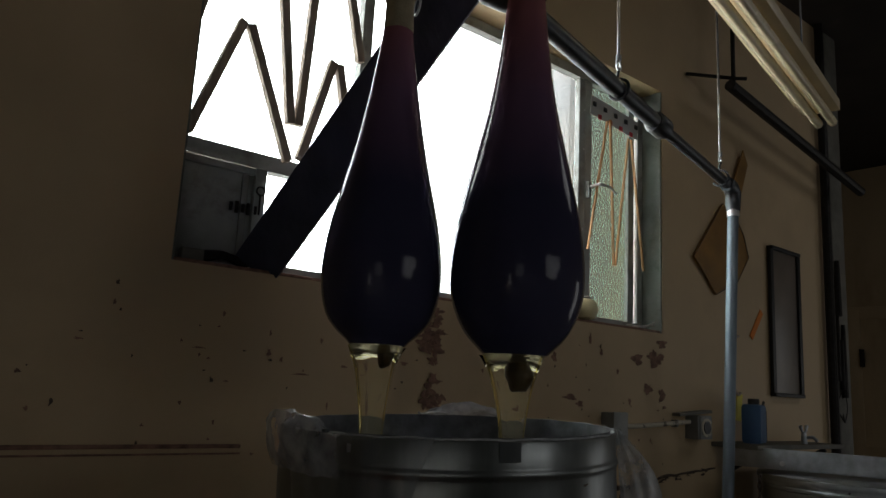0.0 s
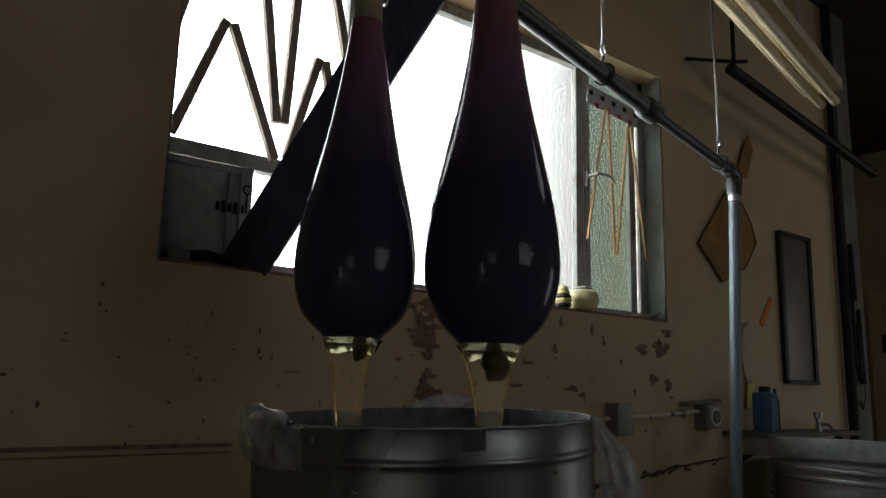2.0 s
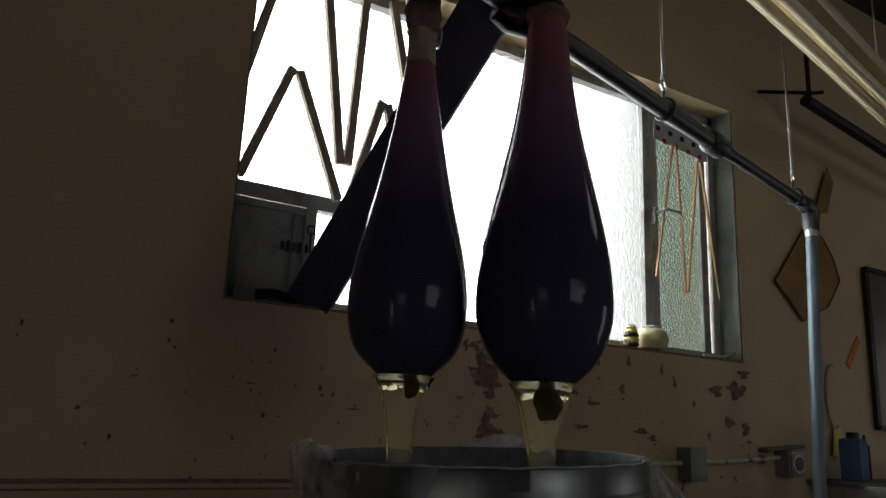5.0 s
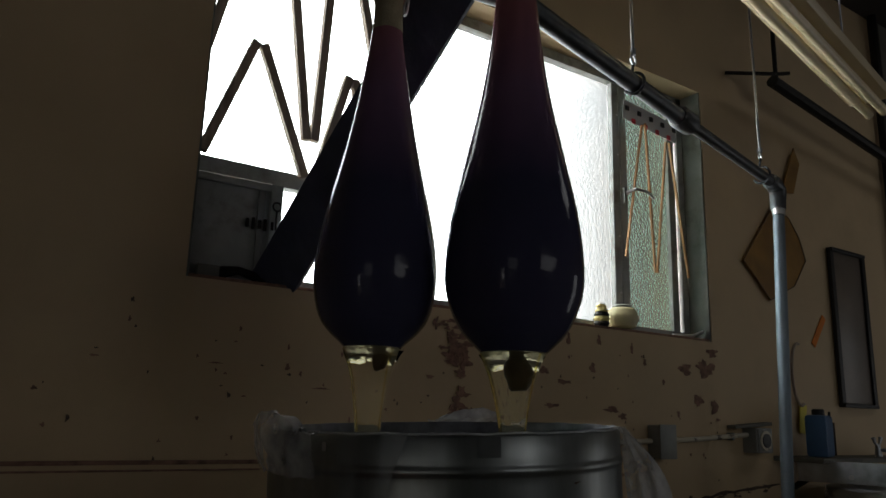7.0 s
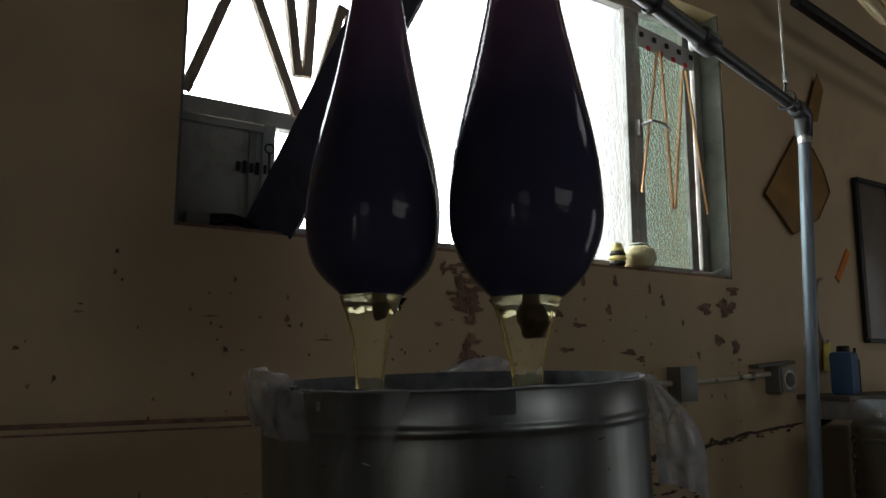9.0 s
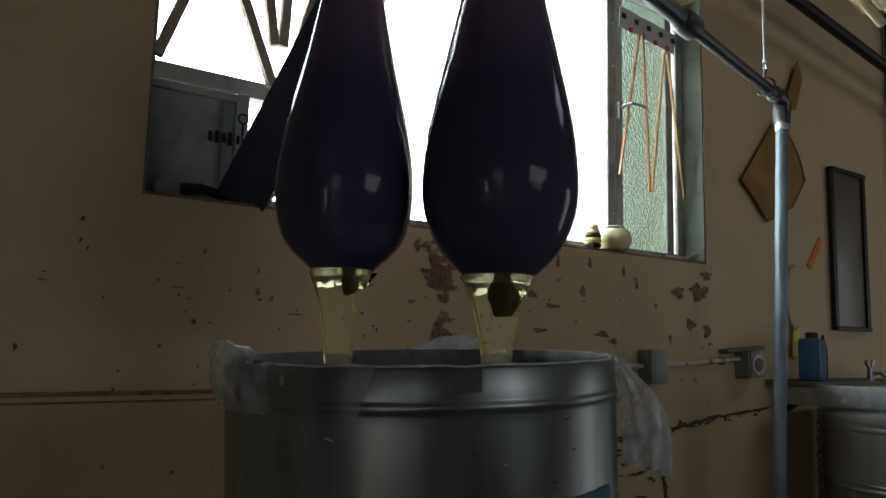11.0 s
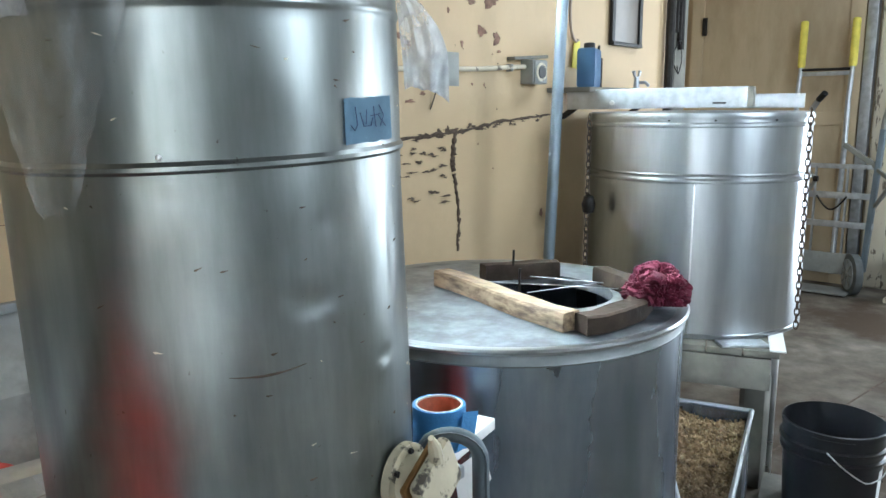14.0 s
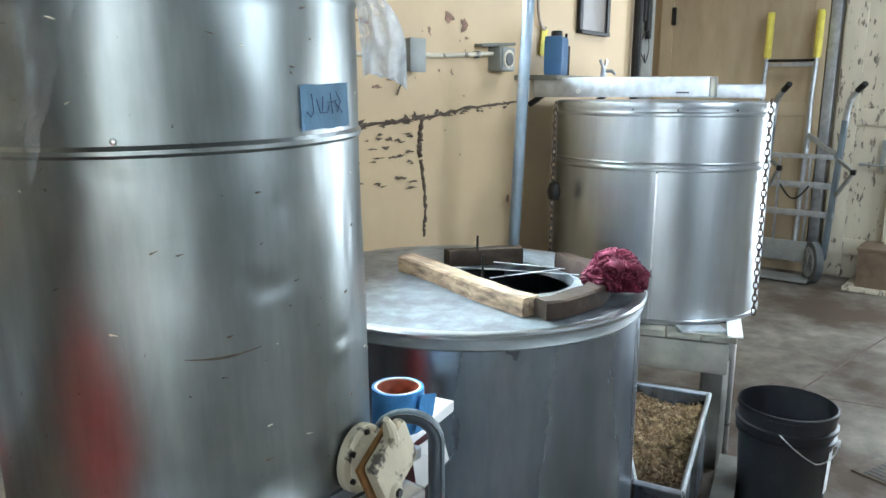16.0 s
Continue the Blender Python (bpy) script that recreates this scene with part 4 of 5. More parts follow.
def pouch(az, side, seed):
    """One side of the folded tail of film that hangs out over the rim: narrow at the rim, wide and rounded below."""
    c, s_ = math.cos(radians(az)), math.sin(radians(az))

    def point(u, v):
        wide = .010 + .062 * math.sin(math.pi / 2 * min(1, v * 1.25)) ** 1.3
        low = .150 - .020 * math.cos(math.pi * u) ** 2 * (u < .5)
        z = HT + .004 - low * v + .012 * u * math.sin(math.pi * v) - .018 * (2 * u - 1) ** 2 * (v > .9)
        k = R - .001 + wide * u + .010 * v * (1 - u)
        t = side * (.020 * math.sin(math.pi * u) * math.sin(math.pi * v) ** .6) + .010 * noise.noise(Vector((u * 4, v * 3, seed))) * min(1, v * 3) + .004 * math.sin(16 * u + 5 * v + seed) * min(1, v * 2)
        z += .004 * noise.noise(Vector((u * 7, v * 6, seed + 3))) * (v > .05)
        return (k * c - t * s_, k * s_ + t * c, z)
    return sheet_from(point, 26, 34)


for side, seed in ((-1, 3), (1, 8)):
    part("hanging_tail", pouch(-47, side, seed), PLASTIC, film)


def tuft(u, v):
    """Film pulled up over the rim, standing a little proud and falling outside."""
    a = radians(146 + 52 * u)
    lift = (.35 + .65 * u) * math.sin(math.pi * min(1, .12 + u)) ** .5
    path = ((-.006, -.01), (-.002, .022), (.008, .044), (.022, .040), (.030, .012), (.026, -.022), (.014, -.055))
    f = v * (len(path) - 1)
    k = min(int(f), len(path) - 2)
    d, z = (path[k][i] + (path[k + 1][i] - path[k][i]) * (f - k) for i in range(2))
    crease = .006 * noise.noise(Vector((u * 6, v * 4, 6))) + .003 * math.sin(19 * u + 4 * v)
    rad = R + (d + crease) * (.5 + .5 * lift)
    return (rad * math.cos(a), rad * math.sin(a), HT + (z if z < 0 else z * lift) + .006 * noise.noise(Vector((u * 8, v * 5, 2))))


part("folded_tuft", sheet_from(tuft, 34, 24), PLASTIC, film)
part("clinging_sheet", flap(-190, -134, HT + .003, HT - .27, .0015, 12, n=40, m=34, taper=.80), THINFILM, film)
part("bunched_edge", flap(24, 62, HT + .008, HT - .04, .010, 15, up=.03, taper=.1), PLASTIC, film)
part("rim_edge", tube([((R - .001 + .0008 * math.sin(a * .7)) * math.cos(radians(a)), (R - .001 + .0008 * math.sin(a * .7)) * math.sin(radians(a)), HT + .0015 + .0016 * noise.noise(Vector((a * .11, 0, 0)))) for a in range(-164, 200, 2)],
                      [.0012 + .0014 * abs(noise.noise(Vector((a * .23, 3, 0)))) for a in range(-164, 200, 2)], 6), FILMEDGE, film, "bright folded edge of the film along the rim")
# ---- valve, stand, tape roll and clamp below the tank ----
VM = pose(1.314, .444, .824, 0, 0, -80) @ pose(0, 0, 0, 28) @ Matrix.Scale(1.12, 4)
valve = thing("gate_valve", VM, "cream painted cast gate valve with chipped paint", "valve")
part("flange", tube([(-.002, 0, 0), (.010, 0, 0), (.012, 0, 0)], [.044, .044, .036], 28), VALVEMAT, valve)
part("neck", tube([(.010, 0, 0), (.034, 0, 0)], .034, 24), VALVEMAT, valve)
part("seat_plate", box((.007, .080, .082), (.037, -.004, .000), .003), BRASS, valve, "rust-brown seat between the halves")
part("gate", box((.018, .084, .076), (.050, .004, .003), .008), VALVEMAT, valve)
part("pivot", tube([(.055, -.020, -.024), (.064, -.020, -.024)], [.014, .011], 14), VALVEMAT, valve)
part("pivot_bolt", tube([(.060, -.020, -.024), (.068, -.020, -.024)], .006, 6), IRON, valve)
part("handle", tube([(.055, .012, .036), (.056, .016, .058), (.058, .014, .076)], [.010, .008, .004], 10), VALVEMAT, valve)
for i in range(6):
    a = 2 * math.pi * i / 6
    part("bolt", tube([(.010, .036 * math.cos(a), .036 * math.sin(a)), (.016, .036 * math.cos(a), .036 * math.sin(a))], .004, 6), IRON, valve)

SZ = .762
stand = thing("tank_stand", I4, "bright aluminium channel frame that carries the tall tank", "stand")
part("rail", bar((.88, .430, SZ - .004), (1.365, .385, SZ - .004), (.055, .045)), ALU, stand)
part("rail", bar((.96, .985, SZ - .004), (1.52, .90, SZ - .004), (.06, .045)), ALU, stand)
part("rail", bar((.93, .43, SZ - .004), (.99, 1.00, SZ - .004), (.06, .044)), ALU, stand)
part("rail", bar((1.330, .515, SZ - .006), (1.664, .578, SZ - .006), (.075, .022)), WHITESHEET, stand, "white painted flat bar that carries the tape roll")
part("deck", box((.50, .50, .020), (1.215, .70, .770), .003), GALV, stand)
for x, y in ((.93, .46), (1.40, .43), (1.00, .96), (1.46, .88)):
    part("leg", box((.045, .045, SZ - .02), (x, y, (SZ - .02) / 2), .003), GALV, stand)
own = bmesh.new()
own.faces.new([own.verts.new(p) for p in ((1.463, .471, .766), (1.580, .501, .752), (1.589, .489, .695), (1.470, .463, .686))])
bmesh.ops.solidify(own, geom=own.faces[:], thickness=.003)
part("flap", own, WHITESHEET, stand, "white sheet metal flap", smooth=False)

roll = thing("tape_roll", pose(1.519, .549, SZ + .006) @ Matrix.Scale(1.05, 4), "roll of blue paper tape on the bright bar", "tape roll")
part("tape", lathe([(.0385, 0), (.043, 0), (.0435, .003), (.0435, .067), (.043, .070), (.0385, .070)], 40), BLUETAPE, roll)
part("core", lathe([(.0355, .001), (.0383, .001), (.0383, .0705), (.0355, .0705), (.0355, .001)], 40), TAPESIDE, roll)
part("core_lining", lathe([(.0353, .003), (.0351, .068)], 40), TAPECORE, roll, "brown cardboard lining")
part("loose_end", box((.040, .0008, .060), (.012, -.050, .034), turn=Matrix.Rotation(radians(14), 3, "Y")), BLUETAPE, roll)
clampt = thing("c_clamp", pose(1.428, .408, .752, 0, 0, -52) @ Matrix.Scale(1.12, 4), "grey cast iron clamp gripping the stand rail", "clamp")
cp = [(-.052, 0, .022)] + [(-.028 + .040 * math.cos(radians(a)), 0, .060 + .034 * math.sin(radians(a))) for a in range(150, -1, -15)] + [(.013, 0, -.03), (.010, 0, -.09)] + [(-.028 + .036 * math.cos(radians(a)), 0, -.110 + .034 * math.sin(radians(a))) for a in range(-15, -121, -15)]
part("frame", tube(cp, .0165, 14, flat=.62), CASTGREY, clampt)
part("rib", tube(cp, .0195, 6, flat=.22), CASTGREY, clampt, "raised rib round the frame")
part("screw", tube([(-.048, 0, -.16), (-.048, 0, -.040)], .007, 10), GALV, clampt)
part("pad", tube([(-.048, 0, -.040), (-.048, 0, -.030)], .014, 12), GALV, clampt)
part("tommy_bar", tube([(-.085, 0, -.155), (-.012, 0, -.155)], .0035, 8), GALV, clampt)

# ---- the low wide tank with a hole, wooden handle frame and rag ----
C2, R2, H2 = (2.133, .863), .460, .862
low = thing("settling_tank", pose(C2[0], C2[1], 0), "low wide stainless tank with an open hatch in its lid", "tank")
lowwob = lambda a, z: .0012 * math.sin(3 * a + 2 * z) + .0008 * math.sin(8 * a - 5 * z)
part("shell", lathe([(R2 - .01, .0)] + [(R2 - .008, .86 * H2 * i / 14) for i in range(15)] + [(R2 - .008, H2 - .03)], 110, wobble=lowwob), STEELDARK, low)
part("rim", lathe([(R2 - .004, H2 - .010), (R2 + .003, H2 - .008), (R2 + .004, H2 - .002), (R2, H2 + .003), (R2 - .012, H2 + .004), (R2 - .026, H2 + .001)], 110), STEEL, low, "bright rolled edge of the lid")
part("skirt", lathe([(R2 - .008, H2 - .036), (R2 - .004, H2 - .035), (R2 - .003, H2 - .032), (R2 - .005, H2 - .029), (R2 - .006, H2 - .010)], 110, wobble=lowwob), SKIRT, low, "turned-down skirt of the lid")


def lid_with_hatch():
    """The lid: a disc with a D-shaped hatch cut through."""
    own = bmesh.new()
    n = 110
    outer = [own.verts.new(((R2 - .010) * math.cos(2 * math.pi * i / n), (R2 - .010) * math.sin(2 * math.pi * i / n), H2)) for i in range(n)]
    hc = Vector((.105, -.040))
    inner = []
    for i in range(n):
        a = 2 * math.pi * i / n
        d = Vector((math.cos(a), math.sin(a)))
        r = .196 - .012 * math.cos(2 * a + .6)
        p = hc + d * r
        inner.append(own.verts.new((p.x, p.y, H2 + .001)))
    drop = [own.verts.new((v.co.x, v.co.y, H2 - .028)) for v in inner]
    under = [own.verts.new((v.co.x, v.co.y, H2 - .012)) for v in outer]
    for i in range(n):
        k = (i + 1) % n
        own.faces.new((outer[i], outer[k], inner[k], inner[i]))
        own.faces.new((inner[i], inner[k], drop[k], drop[i]))
        own.faces.new((outer[k], outer[i], under[i], under[k]))
    return own


part("lid", lid_with_hatch(), STEELLID, low, "dull lid with a large hatch")
# black disc set inside to paint the shaded depth of the hatch
part("dark_honey", lathe([(0, H2 - .22), (R2 - .02, H2 - .22), (R2 - .02, H2 - .215), (0, H2 - .212)], 40), BLACK, low, "black disc that darkens the inside of the hatch")
for p, q in (((2.30, 1.00), (2.40, .62)), ((2.20, .95), (2.36, .60)), ((2.16, .80), (2.40, .70))):
    part("wire", tube([(p[0] - C2[0], p[1] - C2[1], H2 + .012), (q[0] - C2[0], q[1] - C2[1], H2 + .012)], .0014, 6), GALV, low, "bright wire across the hatch")
fr = thing("wooden_yoke", I4, "rough wooden horseshoe yoke lying on the tank lid", "yoke")


def timber(points, w, h, material, label, seed):
    own = bmesh.new()
    pts = [Vector(p) for p in points]
    rings = []
    for i, p in enumerate(pts):
        d = (pts[min(i + 1, len(pts) - 1)] - pts[max(i - 1, 0)]).normalized()
        s = Vector((-d.y, d.x, 0)).normalized()
        ring = []
        for u, v in ((-.96, -1), (.96, -1), (1.03, -.3), (1.0, .72), (.84, 1), (-.84, 1), (-1.0, .72), (-1.03, -.3)):
            j = 1 + .10 * noise.noise(p * 14 + Vector((u, v, seed)) * 2)
            ring.append(own.verts.new(p + s * (u * w / 2 * j) + Vector((0, 0, (v + 1) * h / 2 * (j if v > 0 else 1)))))
        rings.append(ring)
    for a, b in zip(rings, rings[1:]):
        for i in range(8):
            own.faces.new((a[i], a[(i + 1) % 8], b[(i + 1) % 8], b[i]))
    own.faces.new(rings[0][::-1])
    own.faces.new(rings[-1])
    return part("timber", own, material, fr, label)


Z2 = H2 + .003
timber([(2.125 - .165 * i / 7 + .006 * math.sin(i), 1.055 - .50 * i / 7, Z2) for i in range(8)], .052, .042, DRIFT, "pale split front bar", 1)
timber([(2.235, .998, Z2), (2.265, .98, Z2), (2.30, .955, Z2), (2.36, .905, Z2), (2.405, .86, Z2)], .050, .045, DRIFTDARK, "dark back bar", 2)
timber([(1.962, .532, Z2), (2.00, .512, Z2), (2.06, .500, Z2), (2.14, .495, Z2), (2.22, .515, Z2), (2.30, .56, Z2), (2.36, .62, Z2), (2.40, .69, Z2), (2.42, .735, Z2)], .052, .042, DRIFTDARK, "dark bowed bar", 3)
for x, y, h in ((2.19, .845, .06), (2.29, .935, .085)):
    part("nail", tube([(x, y, Z2), (x + .003, y, Z2 + h)], .0035, 6), IRON, fr, "bent rusty nail")


def rag_mesh():
    own = bmesh.new()
    n, m = 120, 64
    rings = []
    for j in range(m + 1):
        v = j / m
        ring = []
        for i in range(n):
            a = 2 * math.pi * i / n
            p = Vector((math.cos(a) * math.sin(math.pi * v), math.sin(a) * math.sin(math.pi * v), math.cos(math.pi * v)))
            q = p + .35 * noise.noise_vector(p * 1.3)
            fold = sum(w * max(0, 1 - abs(noise.noise(q * f + Vector((o, o, o)))) / c) for f, o, c, w in ((1.9, 5, .10, .20), (3.1, 9, .10, .15), (5.2, 2, .12, .08)))
            k = 1.0 + .30 * noise.noise(p * 1.6 + Vector((3, 1, 0))) + .10 * noise.noise(q * 3.4) - fold
            ring.append(own.verts.new((p.x * .094 * k, p.y * .078 * k, max(-.040, p.z * .066 * k))))
        rings.append(ring)
    for a, b in zip(rings, rings[1:]):
        for i in range(n):
            own.faces.new((a[i], a[(i + 1) % n], b[(i + 1) % n], b[i]))
    bmesh.ops.remove_doubles(own, verts=own.verts, dist=1e-5)
    return own


solo("rag", rag_mesh(), RAG, pose(2.232, .486, Z2 + .052, 0, 10, 30) @ Matrix.Scale(.92, 4), "crumpled burgundy cotton rag on the wooden frame", "rag")

# ---- the far tank on its timber stand ----
C3, R3, B3, T3 = (3.475, .906), .405, .535, 1.318
far = thing("stainless_tank", pose(C3[0], C3[1], B3), "upright stainless tank with a flat lid, on a timber stand", "tank")
h3 = T3 - B3
part("shell", lathe([(R3 - .01, 0), (R3 + .004, .002), (R3 + .005, .014), (R3, .018)] + [(R3, .018 + (.545 - .018) * i / 10) for i in range(1, 11)] + [(R3 + .005, .550), (R3 + .005, .556), (R3, .562), (R3, .568), (R3 + .004, .573), (R3, .578)] +
                    [(R3, h3 - .05), (R3 + .004, h3 - .046), (R3 + .004, h3 - .038), (R3, h3 - .033), (R3, h3 - .02)], 120, wobble=lambda a, z: .0010 * math.sin(4 * a + 3 * z)), STEEL, far)
part("lid", lathe([(R3 + .004, h3 - .022), (R3 + .006, h3 - .012), (R3 + .004, h3 - .002), (R3 - .01, h3 + .003), (0, h3 + .008)], 110, wobble=lambda a, z: .0012 * math.sin(11 * a)), STEEL, far, "flat bright lid")
part("seam", box((.006, .003, .53), ((R3 + .0005) * math.cos(radians(-158)), (R3 + .0005) * math.sin(radians(-158)), .28), .001, turn=Matrix.Rotation(radians(-158 + 90), 3, "Z")), ALU, far)
for a in (-150, -171, -120):
    part("rivet", lathe([(0, -.004), (.005, 0), (0, .004)], 8, ((R3 + .004) * math.cos(radians(a)), (R3 + .004) * math.sin(radians(a)), h3 - .026)), IRON, far)
oa = radians(-172)
part("outlet", tube([(R3 * math.cos(oa), R3 * math.sin(oa), .05), ((R3 + .05) * math.cos(oa), (R3 + .05) * math.sin(oa), .05)], [.042, .042], 20), GALV, far, "grey outlet stub")

lift = thing("lid_beam", I4, "pale galvanised channel laid across the tank lid", "beam")
bL, bR = Vector((3.165, 1.300, 1.331)), Vector((3.300, .665, 1.335))
part("web", bar(bL + Vector((0, 0, .036)), bR + Vector((0, 0, .036)), (.006, .072)), GALV, lift)
d3 = (bR - bL).normalized()
s3 = Vector((-d3.y, d3.x, 0))
for z in (.002, .070):
    part("lip", bar(bL + s3 * .02 + Vector((0, 0, z)), bR + s3 * .02 + Vector((0, 0, z)), (.04, .004), bevel=.001), GALV, lift)
part("end_block", box((.05, .02, .07), bR + s3 * .02 + d3 * .012 + Vector((0, 0, .036)), .003, turn=Matrix.Rotation(math.atan2(d3.y, d3.x) + math.pi / 2, 3, "Z")), GREYWOOD, lift)
part("bolt", tube([bL + d3 * .18 + Vector((-.010, 0, .022)), bL + d3 * .18 + Vector((.006, 0, .022))], .009, 8), ALU, lift)
part("stamp_bar", box((.002, .045, .006), bL + d3 * .56 - s3 * 0.005 + Vector((0, 0, .016)), turn=Matrix.Rotation(math.atan2(d3.y, d3.x) + math.pi / 2, 3, "Z")), BLACK, lift)
beam2 = thing("lid_batten", I4, "short pale galvanised channel on the tank lid", "beam")
part("web", bar((3.42, .82, 1.357), (3.50, .53, 1.357), (.005, .050)), GALV, beam2)
part("lip", bar((3.44, .825, 1.381), (3.52, .535, 1.381), (.04, .004), bevel=.001), GALV, beam2)

def chain(name, top, end, label):
    th = thing(name, I4, label, "chain", "tank chains")
    a, b = Vector(top), Vector(end)
    count = int((b - a).length / .0235)
    data = {}
    for k in range(2):
        own = tube([(x, 0, z) for x, z in [(.008 * math.cos(t), .0165 * math.sin(t)) for t in [2 * math.pi * i / 12 for i in range(12)]]], .0026, 5, closed=True)
        if k:
            bmesh.ops.rotate(own, verts=own.verts, matrix=Matrix.Rotation(radians(90), 3, "Z"))
        data[k] = mesh("link", own, RUST)
    for i in range(count):
        ob = new("link", data[i % 2])
        ob.parent = th
        ob.location = a + (b - a) * (i / (count - 1))
    return th


ch = chain("chain", (3.080, 1.150, 1.300), (3.073, 1.154, .12), "rusty steel chain hanging beside the tank")
part("padlock", lathe([(0, -.035), (.020, -.03), (.026, 0), (.018, .03), (0, .04)], 14, (3.070, 1.140, .985)), IRON, ch, "dark lump of a chain hoist")
chain("chain", (3.430, .488, 1.315), (3.425, .482, .56), "bright steel chain hanging down the tank")

st3 = thing("timber_stand", I4, "grey weathered timber stand under the far tank", "stand")
U, V = Vector((.945, .327, 0)), Vector((-.327, .945, 0))
A3 = Vector((3.165, .452, 0))


def deck(u, v, z):
    p = A3 + U * u + V * v
    return (p.x, p.y, z)


for i in range(6):
    part("board", bar(deck(-.02, .062 + .118 * i, B3 - .014), deck(.84, .062 + .118 * i, B3 - .014), (.112, .024)), GREYWOOD, st3)
part("edge_strip", bar(deck(-.02, .012, B3 + .001), deck(.62, .012, B3 + .001), (.05, .006), bevel=.001), WHITESHEET, st3, "pale metal edge strip")
part("corner_board", bar(deck(.06, .05, B3 + .003), deck(.0, .20, B3 + .003), (.07, .010)), GALV, st3, "pale metal corner strip")
for p, q_ in (((.0, .03), (.0, .66)), ((.80, .03), (.80, .66)), ((.0, .05), (.80, .05)), ((.0, .64), (.80, .64))):
    part("apron", bar(deck(*p, B3 - .085), deck(*q_, B3 - .085), (.04, .11)), GREYWOOD, st3)
for u, v in ((.10, .06), (.76, .06), (.06, .60), (.76, .60)):
    part("leg", box((.07, .07, B3 - .13), deck(u, v, (B3 - .13) / 2), .004), GREYWOOD, st3)
part("upright", bar(deck(.15, .012, .0), deck(.15, .012, B3 - .03), (.018, .03)), ALU, st3, "pale metal upright")
part("brace", bar(deck(.04, .12, .40), deck(.04, .45, .44), (.03, .05)), GREYWOOD, st3)

tub = thing("capping_tub", I4, "grey metal tub full of crumbled wax cappings", "tub")
TZ = .335
q = [Vector(p) for p in ((2.372, .335, 0), (3.075, .507, 0), (2.995, .82, 0), (2.352, .455, 0))]
own = bmesh.new()
lo = [own.verts.new((p.x, p.y, .03)) for p in q]
hi = [own.verts.new((p.x, p.y, TZ)) for p in q]
ctr = sum(q, Vector()) / 4
hin = [own.verts.new((*(p + (ctr - p) * .05).xy, TZ)) for p in q]
lin = [own.verts.new((*(p + (ctr - p) * .07).xy, TZ - .16)) for p in q]
own.faces.new(lo[::-1])
own.faces.new(lin)
for a, b in ((lo, hi), (hi, hin), (hin, lin)):
    for i in range(4):
        own.faces.new((a[i], a[(i + 1) % 4], b[(i + 1) % 4], b[i]))
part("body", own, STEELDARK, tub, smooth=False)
for i in range(4):
    a, b = q[i], q[(i + 1) % 4]
    part("rolled_edge", tube([(a.x, a.y, TZ + .002), (b.x, b.y, TZ + .002)], .008, 8), GALV, tub)
own = bmesh.new()
n, m = 60, 24
grid = []
for j in range(m + 1):
    row = []
    for i in range(n + 1):
        u, v = .05 + .90 * i / n, .05 + .90 * j / m
        a, b = q[0].lerp(q[1], u), q[3].lerp(q[2], u)
        p = a.lerp(b, v)
        h = TZ - .085 + .05 * u + .035 * noise.noise(Vector((p.x * 6, p.y * 6, 1))) + .014 * noise.noise(p * 45) + .008 * noise.noise(p * 110)
        row.append(own.verts.new((p.x, p.y, h)))
    grid.append(row)
for j in range(m):
    for i in range(n):
        own.faces.new((grid[j][i], grid[j][i + 1], grid[j + 1][i + 1], grid[j + 1][i]))
heap = solo("wax_cappings", own, WAX, I4, "heap of crumbled golden wax cappings in the tub", "wax", kind="stuff", smooth=False)
rnd = random.Random(8)
verts, faces = [], []
for i in range(2600):
    u, v = rnd.uniform(.05, .95), rnd.uniform(.06, .94)
    p = q[0].lerp(q[1], u).lerp(q[3].lerp(q[2], u), v)
    h = TZ - .080 + .05 * u + .035 * noise.noise(Vector((p.x * 6, p.y * 6, 1)))
    e = Euler((rnd.uniform(-1, 1), rnd.uniform(-1, 1), rnd.uniform(0, 6))).to_matrix()
    s = rnd.uniform(.0025, .0075)
    k = len(verts)
    verts += [tuple(Vector((p.x, p.y, h + rnd.uniform(-.004, .006))) + e @ Vector(c)) for c in ((-s, -s * .6, 0), (s, -s * .5, .001), (s * .7, s * .6, 0), (-s * .6, s * .7, .002), (0, 0, s * .45))]
    faces += [(k, k + 1, k + 4), (k + 1, k + 2, k + 4), (k + 2, k + 3, k + 4), (k + 3, k, k + 4), (k + 3, k + 2, k + 1, k)]
data = bpy.data.meshes.new("wax_crumbs")
data.from_pydata(verts, [], faces)
data.materials.append(WAX)
tagged(new("wax_crumbs", data), "loose golden wax crumbs on the heap", "wax", kind="stuff")
solo("floor_batten", bar((2.46, .29, .035), (3.22, .46, .035), (.07, .07)), GREYWOOD, I4, "grey timber batten on the floor beside the tub", "batten")

# ---- bucket and drain ----
bucket = thing("bucket", pose(3.098, .262, 0, 0, 0, -30), "black plastic pail with a wire handle, standing on the concrete", "bucket")
part("body", lathe([(.0, .004), (.125, .002), (.130, .006), (.143, .265), (.152, .268), (.153, .276), (.144, .280), (.145, .300), (.155, .303), (.156, .312), (.147, .316), (.148, .350), (.152, .352), (.152, .366), (.146, .368), (.143, .35), (.128, .02), (0, .016)], 64), BLACKPLASTIC, bucket)
hp = [(.149 * math.cos(radians(a)), .149 * math.sin(radians(a)), .262 - .035 * math.sin(radians((a + 52) * -1.9)) + .0009 * max(0, -100 - a) * 1.5) for a in range(-52, -150, -7)]
part("handle", tube([(x * 1.06, y * 1.06, z) for x, y, z in hp], .0022, 6), ALU, bucket, "bent wire handle")
